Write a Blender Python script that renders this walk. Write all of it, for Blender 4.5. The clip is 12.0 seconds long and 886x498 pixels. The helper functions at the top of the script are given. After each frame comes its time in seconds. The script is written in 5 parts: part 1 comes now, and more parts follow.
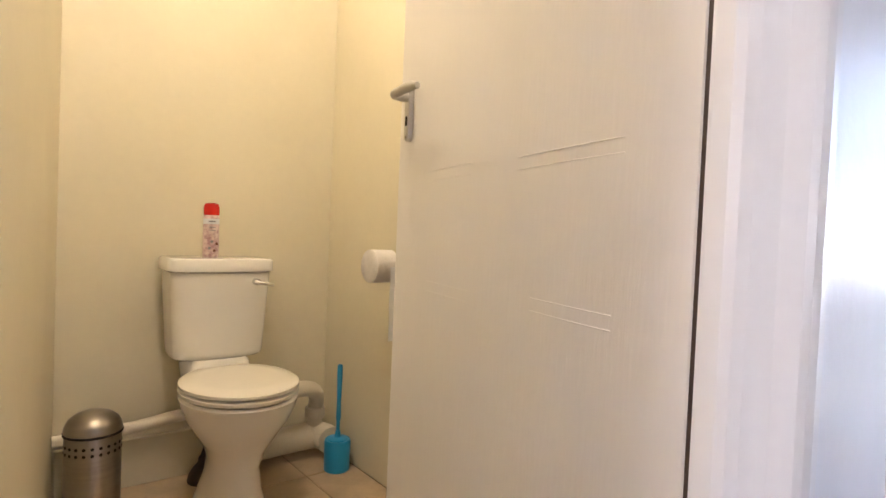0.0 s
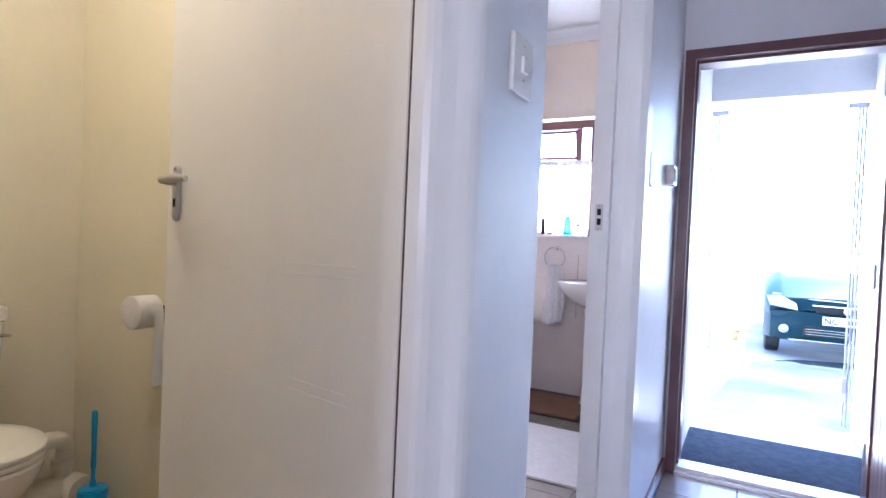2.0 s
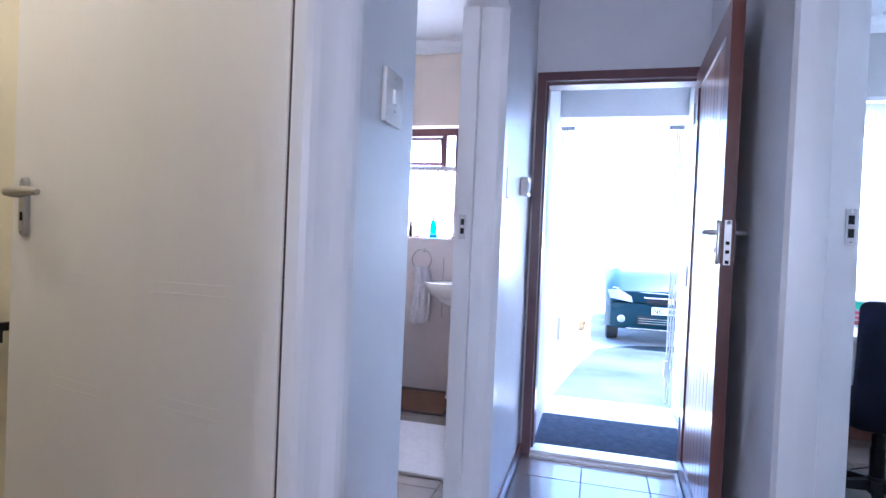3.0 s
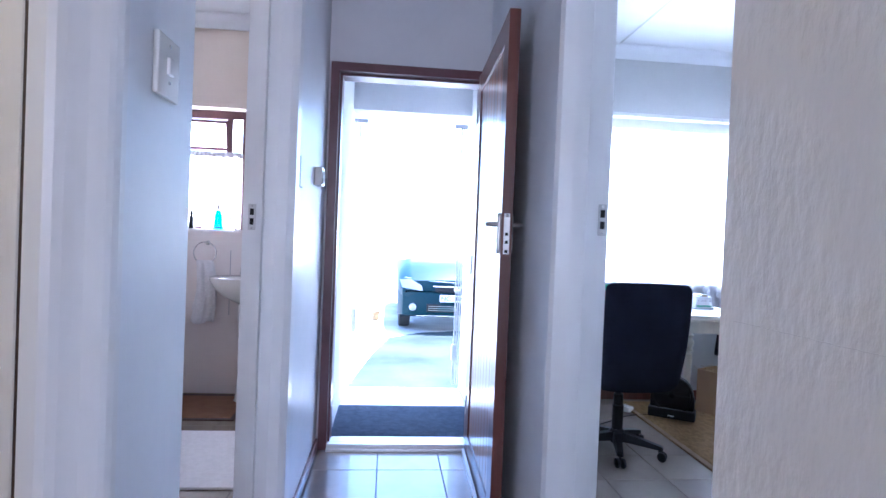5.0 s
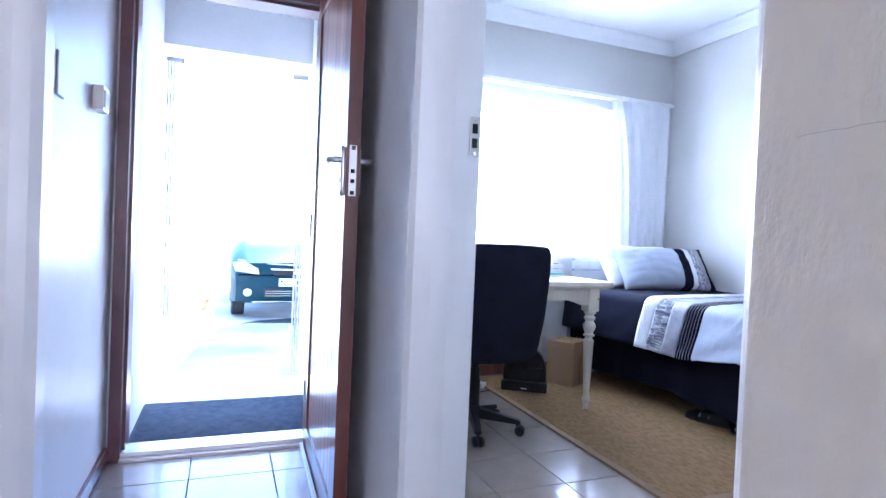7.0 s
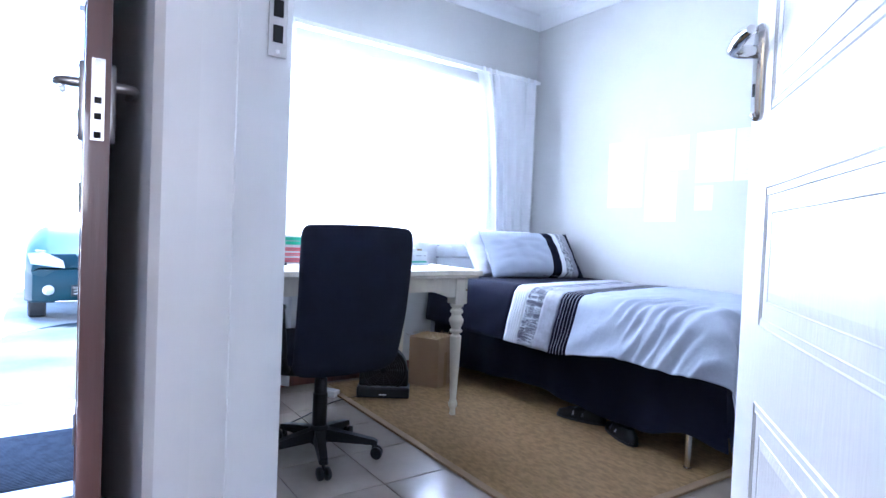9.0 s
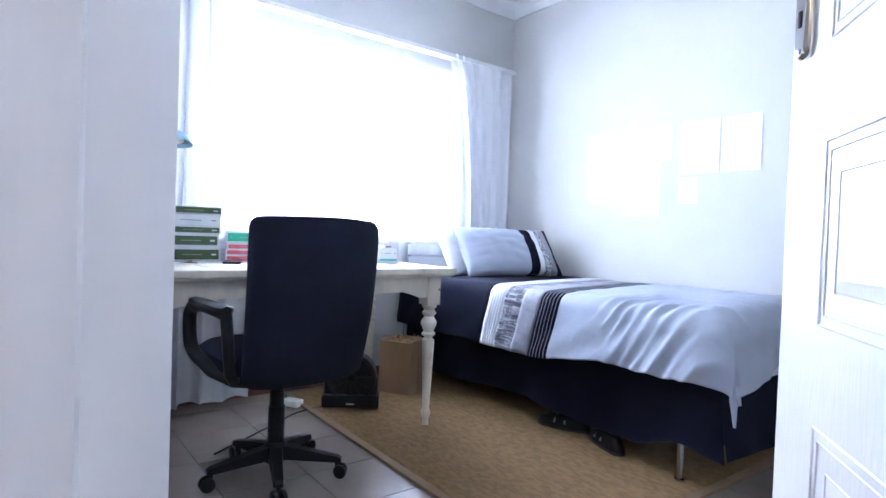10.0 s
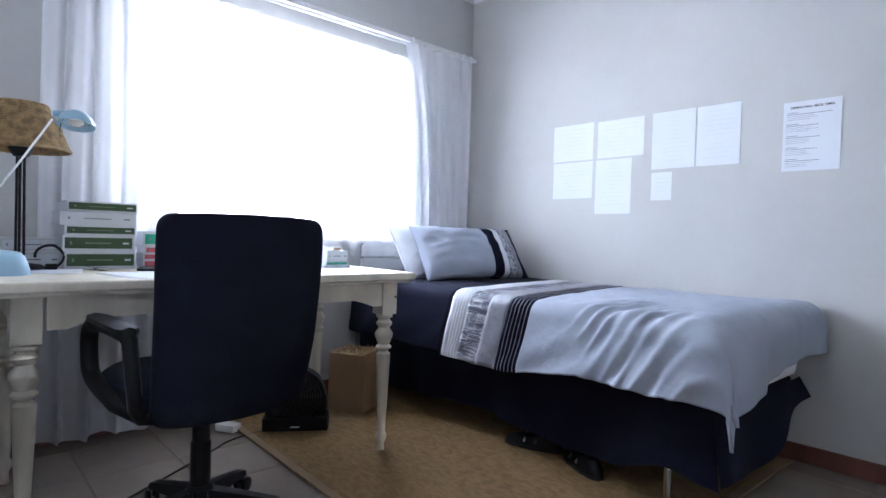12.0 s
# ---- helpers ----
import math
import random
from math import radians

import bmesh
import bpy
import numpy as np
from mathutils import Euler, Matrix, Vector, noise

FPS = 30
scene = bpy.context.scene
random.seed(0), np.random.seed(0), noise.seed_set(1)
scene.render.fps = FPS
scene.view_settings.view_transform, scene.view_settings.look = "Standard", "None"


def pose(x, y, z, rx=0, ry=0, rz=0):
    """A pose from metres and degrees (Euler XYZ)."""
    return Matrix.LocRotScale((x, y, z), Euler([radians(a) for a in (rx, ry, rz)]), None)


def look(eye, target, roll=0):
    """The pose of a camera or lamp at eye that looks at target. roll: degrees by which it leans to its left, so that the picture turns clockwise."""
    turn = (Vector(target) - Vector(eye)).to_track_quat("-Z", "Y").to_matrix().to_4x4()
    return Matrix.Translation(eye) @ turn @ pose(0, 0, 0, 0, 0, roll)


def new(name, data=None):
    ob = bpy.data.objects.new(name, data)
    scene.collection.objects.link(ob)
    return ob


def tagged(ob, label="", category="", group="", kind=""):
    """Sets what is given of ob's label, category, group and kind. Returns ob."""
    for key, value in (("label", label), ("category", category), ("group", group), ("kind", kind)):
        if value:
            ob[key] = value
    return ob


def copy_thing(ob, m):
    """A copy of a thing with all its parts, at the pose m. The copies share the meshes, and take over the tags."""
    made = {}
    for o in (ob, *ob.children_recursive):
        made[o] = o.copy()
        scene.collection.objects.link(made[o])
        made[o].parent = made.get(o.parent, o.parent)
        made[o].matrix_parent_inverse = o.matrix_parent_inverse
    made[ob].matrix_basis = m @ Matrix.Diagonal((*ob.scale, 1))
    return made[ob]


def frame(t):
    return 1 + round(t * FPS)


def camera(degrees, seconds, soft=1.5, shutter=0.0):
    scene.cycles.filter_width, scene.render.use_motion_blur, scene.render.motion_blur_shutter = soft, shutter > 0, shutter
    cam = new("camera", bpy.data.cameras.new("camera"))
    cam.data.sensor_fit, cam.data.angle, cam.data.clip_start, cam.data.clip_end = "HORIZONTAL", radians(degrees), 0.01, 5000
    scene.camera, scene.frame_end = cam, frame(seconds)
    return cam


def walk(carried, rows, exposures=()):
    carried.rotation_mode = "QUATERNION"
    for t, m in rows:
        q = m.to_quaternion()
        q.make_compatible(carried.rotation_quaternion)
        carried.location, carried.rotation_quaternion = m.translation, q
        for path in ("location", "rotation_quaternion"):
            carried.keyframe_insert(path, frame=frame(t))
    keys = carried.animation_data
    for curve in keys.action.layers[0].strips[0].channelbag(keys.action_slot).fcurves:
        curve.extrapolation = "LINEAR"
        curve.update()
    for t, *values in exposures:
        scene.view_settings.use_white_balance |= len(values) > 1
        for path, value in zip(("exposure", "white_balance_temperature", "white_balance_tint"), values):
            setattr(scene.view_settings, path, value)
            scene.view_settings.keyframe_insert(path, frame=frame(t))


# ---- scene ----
cam = camera(76.5, 12.0)
ROWS = [
    (0, 0.9741, 1.1951, 0.9148, -38.45, -1.55, -2.40),
    (0.5, 0.9225, 1.1550, 0.9368, -42.42, -0.88, -2.13),
    (1, 0.8927, 1.0980, 0.9812, -47.20, -0.83, -2.18),
    (1.5, 0.8608, 1.0504, 1.0506, -53.77, -1.44, -2.37),
    (2, 0.8206, 1.0253, 1.0885, -61.22, -1.23, -2.50),
    (2.5, 0.7684, 1.0120, 1.1077, -67.76, -1.01, -2.42),
    (3, 0.7385, 1.0051, 1.1255, -74.70, -0.89, -2.46),
    (3.5, 0.7152, 1.0088, 1.1371, -81.43, -0.74, -2.39),
    (5.5, 0.8376, 1.0148, 1.1018, -98.92, -0.93, -2.31),
    (6, 0.9460, 0.9894, 1.0605, -102.28, -1.03, -2.33),
    (6.5, 1.0508, 0.9596, 1.0114, -106.38, -1.09, -2.41),
    (7, 1.1573, 0.9267, 0.9668, -111.16, -1.09, -2.46),
    (7.5, 1.2560, 0.8766, 0.9476, -117.05, -1.16, -2.53),
    (9.5, 1.6856, 0.5701, 0.9211, -126.10, -1.50, -2.26),
    (10, 1.7523, 0.5042, 0.9036, -127.48, -1.29, -2.06),
    (10.5, 1.8037, 0.4443, 0.9104, -128.95, -1.37, -1.93),
    (11, 1.8654, 0.4022, 0.9110, -130.63, -1.49, -1.81),
    (11.5, 1.9226, 0.3621, 0.9134, -131.43, -1.35, -1.82),
    (12, 1.9860, 0.3292, 0.9118, -132.00, -1.31, -1.79),
]
EXPOSURE = [(0.0, 4.1, 6100, 19), (0.5, 3.92, 5950, 19), (1.5, 3.72, 5400, 20), (2.5, 3.44, 5000, 20), (3.5, 3.32, 4750, 19), (5.5, 3.4, 4950, 18), (7.5, 3.78, 5050, 17), (9.5, 3.68, 5200, 16), (10.5, 3.62, 5550, 18), (12.0, 2.98, 5750, 15)]
walk(cam, [(t, pose(x, y, z, 90 + pitch, roll, yaw)) for t, x, y, z, yaw, pitch, roll in ROWS], EXPOSURE)

# ---- light ----
world = bpy.data.worlds.new("world")
scene.world = world
world.use_nodes = True
wn = world.node_tree.nodes
sky = wn.new("ShaderNodeTexSky")
sky.sky_type = "NISHITA"
sky.sun_disc = False
sky.sun_elevation, sky.sun_rotation = radians(68), radians(125)
world.node_tree.links.new(sky.outputs[0], wn["Background"].inputs[0])
wn["Background"].inputs[1].default_value = 0.15

sun = new("sun", bpy.data.lights.new("sun", "SUN"))
sun.data.energy, sun.data.angle, sun.data.color = 5.0, radians(0.5), (1.0, 0.97, 0.93)
sun.matrix_world = look((math.sin(radians(125)) * 10, math.cos(radians(125)) * 10, 10 * math.tan(radians(68))), (0, 0, 0))


def area_light(name, at, target, sx, sy, watts, color):
    ob = new(name, bpy.data.lights.new(name, "AREA"))
    ob.data.shape, ob.data.size, ob.data.size_y = "RECTANGLE", sx, sy
    ob.data.energy, ob.data.color = watts, color
    ob.matrix_world = look(at, target)
    return ob


area_light("bedroom_window_light", (4.975, -1.12, 1.46), (3.0, -0.60, 1.40), 1.40, 0.96, 11.5, (0.90, 0.95, 1.0)).data.spread = radians(135)
area_light("bathroom_window_light", (5.03, 2.32, 1.55), (3.0, 2.32, 1.5), 0.5, 0.75, 4.6, (1.0, 0.95, 0.92))
bulb = new("wc_bulb_light", bpy.data.lights.new("wc_bulb_light", "POINT"))
bulb.data.energy, bulb.data.color, bulb.data.shadow_soft_size = 2.05, (1.0, 0.82, 0.55), 0.06
bulb.location = (1.25, 2.35, 2.36)
# added fill from behind the camera, no source in view
area_light("hall_fill_light", (-2.66, 1.0, 1.5), (0.0, 1.0, 1.2), 0.58, 0.98, 4.0, (1.0, 0.85, 0.77))

# ---- materials ----


def material(name, color, rough=0.6, metal=0.0, vary=0.12, scale=6.0, bump=0.0, bump_scale=80.0, stretch=(1, 1, 1), coat=0.0, depth=0.002,
             island=0.0, dark=None, translucent=0.0, alpha=1.0, spec=0.5):
    m = bpy.data.materials.new(name)
    m.use_nodes = True
    nt = m.node_tree
    n, l = nt.nodes, nt.links
    b = n["Principled BSDF"]
    b.inputs["Roughness"].default_value = rough
    b.inputs["Metallic"].default_value = metal
    b.inputs["Specular IOR Level"].default_value = spec
    b.inputs["Coat Weight"].default_value = coat
    tc = n.new("ShaderNodeTexCoord")
    mp = n.new("ShaderNodeMapping")
    mp.inputs["Scale"].default_value = stretch
    l.new(tc.outputs["Object"], mp.inputs["Vector"])
    big = n.new("ShaderNodeTexNoise")
    big.inputs["Scale"].default_value = scale
    big.inputs["Detail"].default_value = 6
    l.new(mp.outputs[0], big.inputs["Vector"])
    fine = n.new("ShaderNodeTexNoise")
    fine.inputs["Scale"].default_value = bump_scale
    fine.inputs["Detail"].default_value = 4
    l.new(mp.outputs[0], fine.inputs["Vector"])
    mix = n.new("ShaderNodeMix")
    mix.data_type = "RGBA"
    low = dark or tuple(c * (1 - vary) for c in color)
    mix.inputs["A"].default_value = (*low, 1)
    mix.inputs["B"].default_value = (*color, 1)
    ramp = n.new("ShaderNodeValToRGB")
    ramp.color_ramp.elements[0].position, ramp.color_ramp.elements[1].position = 0.36, 0.62
    l.new(big.outputs["Fac"], ramp.inputs["Fac"])
    l.new(ramp.outputs["Color"], mix.inputs["Factor"])
    out = mix.outputs["Result"]
    hs = n.new("ShaderNodeHueSaturation")
    add = n.new("ShaderNodeMath")
    add.operation = "MULTIPLY_ADD"
    l.new(fine.outputs["Fac"], add.inputs[0])
    add.inputs[1].default_value = vary * 0.8
    add.inputs[2].default_value = 1 - vary * 0.4
    last = add.outputs[0]
    if island:
        oi = n.new("ShaderNodeObjectInfo")
        a2 = n.new("ShaderNodeMath")
        a2.operation = "MULTIPLY_ADD"
        l.new(oi.outputs["Random"], a2.inputs[0])
        a2.inputs[1].default_value = island
        l.new(last, a2.inputs[2])
        last = a2.outputs[0]
    l.new(last, hs.inputs["Value"])
    l.new(out, hs.inputs["Color"])
    l.new(hs.outputs[0], b.inputs["Base Color"])
    if bump:
        bp = n.new("ShaderNodeBump")
        bp.inputs["Strength"].default_value = min(1.0, bump)
        bp.inputs["Distance"].default_value = depth
        l.new(fine.outputs["Fac"], bp.inputs["Height"])
        l.new(bp.outputs[0], b.inputs["Normal"])
    if translucent:
        tr = n.new("ShaderNodeBsdfTranslucent")
        tr.inputs["Color"].default_value = (*color, 1)
        ms = n.new("ShaderNodeMixShader")
        ms.inputs[0].default_value = translucent
        l.new(b.outputs[0], ms.inputs[1])
        l.new(tr.outputs[0], ms.inputs[2])
        res = ms.outputs[0]
        if alpha < 1:
            tp = n.new("ShaderNodeBsdfTransparent")
            m2 = n.new("ShaderNodeMixShader")
            m2.inputs[0].default_value = alpha
            l.new(tp.outputs[0], m2.inputs[1])
            l.new(res, m2.inputs[2])
            res = m2.outputs[0]
        l.new(res, n["Material Output"].inputs["Surface"])
    return m


def glass_material(name, color=(1, 1, 1), rough=0.0):
    m = bpy.data.materials.new(name)
    m.use_nodes = True
    b = m.node_tree.nodes["Principled BSDF"]
    b.inputs["Base Color"].default_value = (*color, 1)
    b.inputs["Transmission Weight"].default_value = 1
    b.inputs["Roughness"].default_value = rough
    b.inputs["IOR"].default_value = 1.45
    return m


M_WC = material("cream_wall_paint", (0.72, 0.665, 0.51), 0.55, vary=0.05, scale=2.5, bump=0.25, bump_scale=40)
M_HALL = material("hall_wall_paint", (0.76, 0.77, 0.79), 0.44, vary=0.05, scale=3, bump=0.5, bump_scale=30)
M_PLASTER = material("rough_painted_plaster", (0.66, 0.635, 0.625), 0.5, vary=0.06, scale=5, bump=1.0, bump_scale=58, stretch=(1, 1, 0.45), depth=0.005)
M_BED = material("grey_wall_paint", (0.55, 0.545, 0.525), 0.85, spec=0.15, vary=0.05, scale=2, bump=0.3, bump_scale=45)
M_BATH = material("bathroom_paint", (0.80, 0.69, 0.57), 0.5, vary=0.05, scale=3, bump=0.2)
M_TILEW = material("white_wall_tile", (0.78, 0.705, 0.665), 0.2, vary=0.05, scale=3)
M_CEIL = material("ceiling_paint", (0.72, 0.72, 0.72), 0.7, vary=0.04, scale=3)
M_TRIM = material("white_gloss_paint", (0.76, 0.755, 0.75), 0.32, vary=0.06, scale=7, bump=0.3, bump_scale=18, stretch=(1, 1, 0.2))
M_DOOR = material("white_door_paint", (0.78, 0.76, 0.74), 0.34, vary=0.04, scale=4, bump=0.35, bump_scale=160, stretch=(1, 1, 0.12))
M_RED = material("red_brown_stained_wood", (0.17, 0.052, 0.035), 0.35, vary=0.35, scale=14, bump=0.4, bump_scale=60, stretch=(1, 1, 0.08), coat=0.3)
M_PLANK = material("varnished_meranti_board", (0.42, 0.20, 0.13), 0.3, vary=0.3, scale=10, bump=0.3, bump_scale=70, stretch=(1, 1, 0.07), coat=0.4, island=0.12)
M_FRAME = material("dark_brown_frame_paint", (0.13, 0.055, 0.060), 0.35, vary=0.2, scale=9, bump=0.2)
M_TILE = material("beige_floor_tile", (0.27, 0.222, 0.18), 0.2, vary=0.12, scale=5, bump=0.1, bump_scale=30, island=0.07, coat=0.5)
M_TILEWC = material("tan_floor_tile", (0.50, 0.38, 0.25), 0.3, vary=0.2, scale=9, bump=0.1, island=0.1)
M_PTILE = material("white_porch_tile", (0.74, 0.73, 0.71), 0.4, vary=0.08, scale=6, bump=0.2)
M_GROUT = material("grey_grout", (0.16, 0.145, 0.13), 0.9, vary=0.2, scale=20)
M_CERAMIC = material("white_vitreous_china", (0.80, 0.78, 0.74), 0.08, vary=0.02, coat=0.5)
M_SEAT = material("cream_plastic_seat", (0.78, 0.75, 0.68), 0.2, vary=0.02)
M_STEEL = material("brushed_steel", (0.42, 0.38, 0.34), 0.32, 1.0, vary=0.12, scale=4, bump=0.1, bump_scale=120, stretch=(1, 1, 20))
M_CHROME = material("polished_chrome", (0.62, 0.62, 0.62), 0.12, 1.0, vary=0.02)
M_SATIN = material("satin_aluminium", (0.55, 0.54, 0.53), 0.35, 1.0, vary=0.08)
M_BLACK = material("black_plastic", (0.010, 0.010, 0.012), 0.45, spec=0.25, vary=0.2, bump=0.1)
M_HOLE = material("dark_recess", (0.008, 0.008, 0.008), 0.9)
M_FABRIC = material("dark_navy_fabric", (0.008, 0.009, 0.019), 0.9, spec=0.15, vary=0.2, scale=8, bump=0.7, bump_scale=260)
M_NAVY = material("navy_bed_linen", (0.007, 0.008, 0.021), 0.9, spec=0.12, vary=0.2, scale=5, bump=0.5, bump_scale=180)
M_GREY = material("light_grey_cotton", (0.37, 0.40, 0.47), 0.85, spec=0.2, vary=0.05, scale=5, bump=0.45, bump_scale=9, stretch=(1.6, 0.7, 1), depth=0.014)
M_WHITE = material("white_cotton", (0.74, 0.75, 0.78), 0.85, vary=0.04, scale=5, bump=0.3, bump_scale=180)
M_MID = material("mid_grey_satin", (0.28, 0.28, 0.32), 0.5, vary=0.25, scale=24, bump=0.3)
M_PRINT = material("grey_print_band", (0.50, 0.51, 0.55), 0.8, vary=0.1, scale=60, dark=(0.10, 0.10, 0.13), stretch=(0.12, 1, 1))
M_CURTAIN = material("white_cotton_curtain", (0.72, 0.72, 0.74), 0.85, vary=0.04, scale=4, bump=0.2, bump_scale=200, translucent=0.20)
M_SHEER = material("sheer_lace", (0.95, 0.96, 0.98), 0.9, vary=0.03, scale=40, translucent=0.6, alpha=0.6)
M_PAPER = material("white_paper", (0.70, 0.72, 0.76), 0.7, vary=0.02, scale=3)
M_INK = material("black_ink", (0.02, 0.02, 0.025), 0.6)
M_FAINT = material("faint_pencil_grey", (0.60, 0.61, 0.66), 0.7)
M_CRACK = material("plaster_crack_shade", (0.45, 0.43, 0.43), 0.8)
M_BLUE = material("blue_plastic", (0.02, 0.30, 0.62), 0.3, vary=0.05)
M_REDP = material("red_plastic", (0.62, 0.02, 0.015), 0.25, vary=0.03)
M_LABEL = material("pale_pink_can_label", (0.72, 0.58, 0.56), 0.3, vary=0.25, scale=70, dark=(0.42, 0.25, 0.28))
M_PVC = material("cream_painted_pipe", (0.74, 0.68, 0.56), 0.35, vary=0.08)
M_RUBBER = material("dark_brown_rubber", (0.05, 0.03, 0.025), 0.6)
M_CREAM = material("distressed_cream_paint", (0.67, 0.61, 0.49), 0.45, vary=0.2, scale=9, bump=0.4, bump_scale=50, stretch=(1, 1, 0.3))
M_CARD = material("brown_cardboard", (0.36, 0.23, 0.13), 0.85, vary=0.12, scale=6, bump=0.2)
M_TAPE = material("brown_parcel_tape", (0.38, 0.25, 0.13), 0.25)
M_SISAL = material("woven_sisal", (0.29, 0.182, 0.076), 0.95, vary=0.30, scale=55, bump=0.8, bump_scale=150, stretch=(0.5, 1, 1))
M_BIND = material("brown_rug_binding", (0.22, 0.14, 0.07), 0.9, bump=0.4)
M_ROPE = material("woven_seagrass", (0.42, 0.28, 0.13), 0.85, vary=0.5, scale=34, bump=0.8, bump_scale=120)
M_LBLUE = material("pale_blue_enamel", (0.28, 0.44, 0.55), 0.3, vary=0.05)
M_GREEN = material("dark_green_print", (0.05, 0.092, 0.034), 0.5, vary=0.1)
M_BGREEN = material("bright_green_cover", (0.03, 0.42, 0.25), 0.45)
M_BOXW = material("pale_grey_card", (0.60, 0.61, 0.62), 0.6, vary=0.03)
M_PINK = material("pink_label", (0.62, 0.10, 0.13), 0.5)
M_TOWEL = material("white_terry", (0.72, 0.70, 0.70), 0.95, vary=0.08, scale=40, bump=1.0, bump_scale=160)
M_MAT = material("brown_bath_mat", (0.27, 0.14, 0.08), 0.95, vary=0.15, scale=12, bump=0.8, bump_scale=120)
M_DMAT = material("grey_ribbed_door_mat", (0.09, 0.12, 0.17), 0.95, vary=0.3, scale=30, bump=1.0, bump_scale=150)
# ground tone with the driveway's shade painted into the colour
M_SHADEGROUND = material("ground_darkened_for_shade", (0.052, 0.064, 0.063), 0.9, spec=0.05, vary=0.3, scale=1.1, bump=0.5, bump_scale=30, dark=(0.026, 0.034, 0.034))
M_DIMGREEN = material("muted_green_lettering", (0.20, 0.25, 0.15), 0.5)
M_THREAD = material("dark_grey_thread", (0.07, 0.07, 0.10), 0.8)
M_CONC = material("weathered_concrete", (0.47, 0.45, 0.42), 0.9, vary=0.35, scale=1.2, bump=0.6, bump_scale=30)
M_EXT = material("exterior_plaster", (0.74, 0.74, 0.74), 0.85, vary=0.08, scale=2, bump=0.5, bump_scale=40)
M_CAR = material("dark_blue_car_paint", (0.003, 0.022, 0.030), 0.45, 0.0, vary=0.05, coat=0.03, spec=0.12)
M_GRILLE = material("grey_black_wire_enamel", (0.035, 0.035, 0.04), 0.35, 0.3)
M_TYRE = material("tyre_rubber", (0.02, 0.02, 0.02), 0.8)
# near-white colour stands in for bright sky glare on the car
M_GLARE = material("pale_painted_glare", (0.92, 0.95, 0.96), 0.55, 0.6, vary=0.02)
M_LENS = material("headlamp_lens", (0.35, 0.37, 0.40), 0.12, 0.4, vary=0.1)
M_GLASS = glass_material("window_glass")
M_GAQUA = glass_material("blue_mouthwash", (0.05, 0.40, 0.85), 0.05)
M_GCLEAR = glass_material("clear_bottle", (0.9, 0.93, 0.93), 0.05)
M_GATE = material("grey_gate_steel", (0.36, 0.37, 0.39), 0.45, 0.1, vary=0.1)
M_BULB = material("opal_glass", (0.8, 0.78, 0.7), 0.3)

# ---- mesh helpers ----


def box(bm, x0, y0, z0, x1, y1, z1):
    v = [bm.verts.new(p) for p in ((x0, y0, z0), (x1, y0, z0), (x1, y1, z0), (x0, y1, z0), (x0, y0, z1), (x1, y0, z1), (x1, y1, z1), (x0, y1, z1))]
    for f in ((0, 3, 2, 1), (4, 5, 6, 7), (0, 1, 5, 4), (1, 2, 6, 5), (2, 3, 7, 6), (3, 0, 4, 7)):
        bm.faces.new([v[i] for i in f])
    return bm


def boxes(*rows):
    bm = bmesh.new()
    for r in rows:
        box(bm, *r)
    return bm


def rounded(bm, w=0.004, seg=2):
    bmesh.ops.bevel(bm, geom=list(bm.edges), offset=w, segments=seg, affect="EDGES", profile=0.6)
    return bm


def rbox(x0, y0, z0, x1, y1, z1, w=0.004, seg=2):
    return rounded(box(bmesh.new(), x0, y0, z0, x1, y1, z1), w, seg)


def loft(rings, closed=True, caps=True, bm=None):
    bm = bm or bmesh.new()
    vs = [[bm.verts.new(p) for p in r] for r in rings]
    n = len(vs[0])
    for a, b in zip(vs, vs[1:]):
        for i in range(n if closed else n - 1):
            j = (i + 1) % n
            bm.faces.new((a[i], a[j], b[j], b[i]))
    if caps and closed:
        bm.faces.new(vs[0][::-1])
        bm.faces.new(vs[-1])
    return bm


def ring(cx, cy, z, rx, ry=None, n=32, power=2.0):
    ry = rx if ry is None else ry
    out = []
    for i in range(n):
        a = 2 * math.pi * i / n
        c, s = math.cos(a), math.sin(a)
        out.append((cx + rx * math.copysign(abs(c) ** (2 / power), c), cy + ry * math.copysign(abs(s) ** (2 / power), s), z))
    return out


def lathe(profile, n=32, at=(0, 0), caps=True, bm=None):
    return loft([ring(at[0], at[1], z, max(r, 0.0005), n=n) for r, z in profile], caps=caps, bm=bm)


def tube(points, r, n=12, bm=None, caps=True, up=(0, 0, 1)):
    pts = [Vector(p) for p in points]
    rings = []
    up = Vector(up)
    for i, p in enumerate(pts):
        d = (pts[min(i + 1, len(pts) - 1)] - pts[max(i - 1, 0)]).normalized()
        s = d.cross(up)
        if s.length < 0.05:
            s = d.cross(Vector((1, 0, 0)))
        s.normalize()
        u = s.cross(d)
        rr = r[i] if isinstance(r, (list, tuple)) else r
        rings.append([p + s * math.cos(2 * math.pi * k / n) * rr + u * math.sin(2 * math.pi * k / n) * rr for k in range(n)])
    return loft(rings, caps=caps, bm=bm)


def arc(a, b, c, n=8):
    a, b, c = Vector(a), Vector(b), Vector(c)
    return [a * (1 - t) ** 2 + b * 2 * t * (1 - t) + c * t * t for t in [i / n for i in range(n + 1)]]


def sheet(f, nu, nv, bm=None, flip=False):
    bm = bm or bmesh.new()
    g = [[bm.verts.new(f(i / nu, j / nv)) for j in range(nv + 1)] for i in range(nu + 1)]
    for i in range(nu):
        for j in range(nv):
            q = (g[i][j], g[i + 1][j], g[i + 1][j + 1], g[i][j + 1])
            bm.faces.new(q[::-1] if flip else q)
    return bm


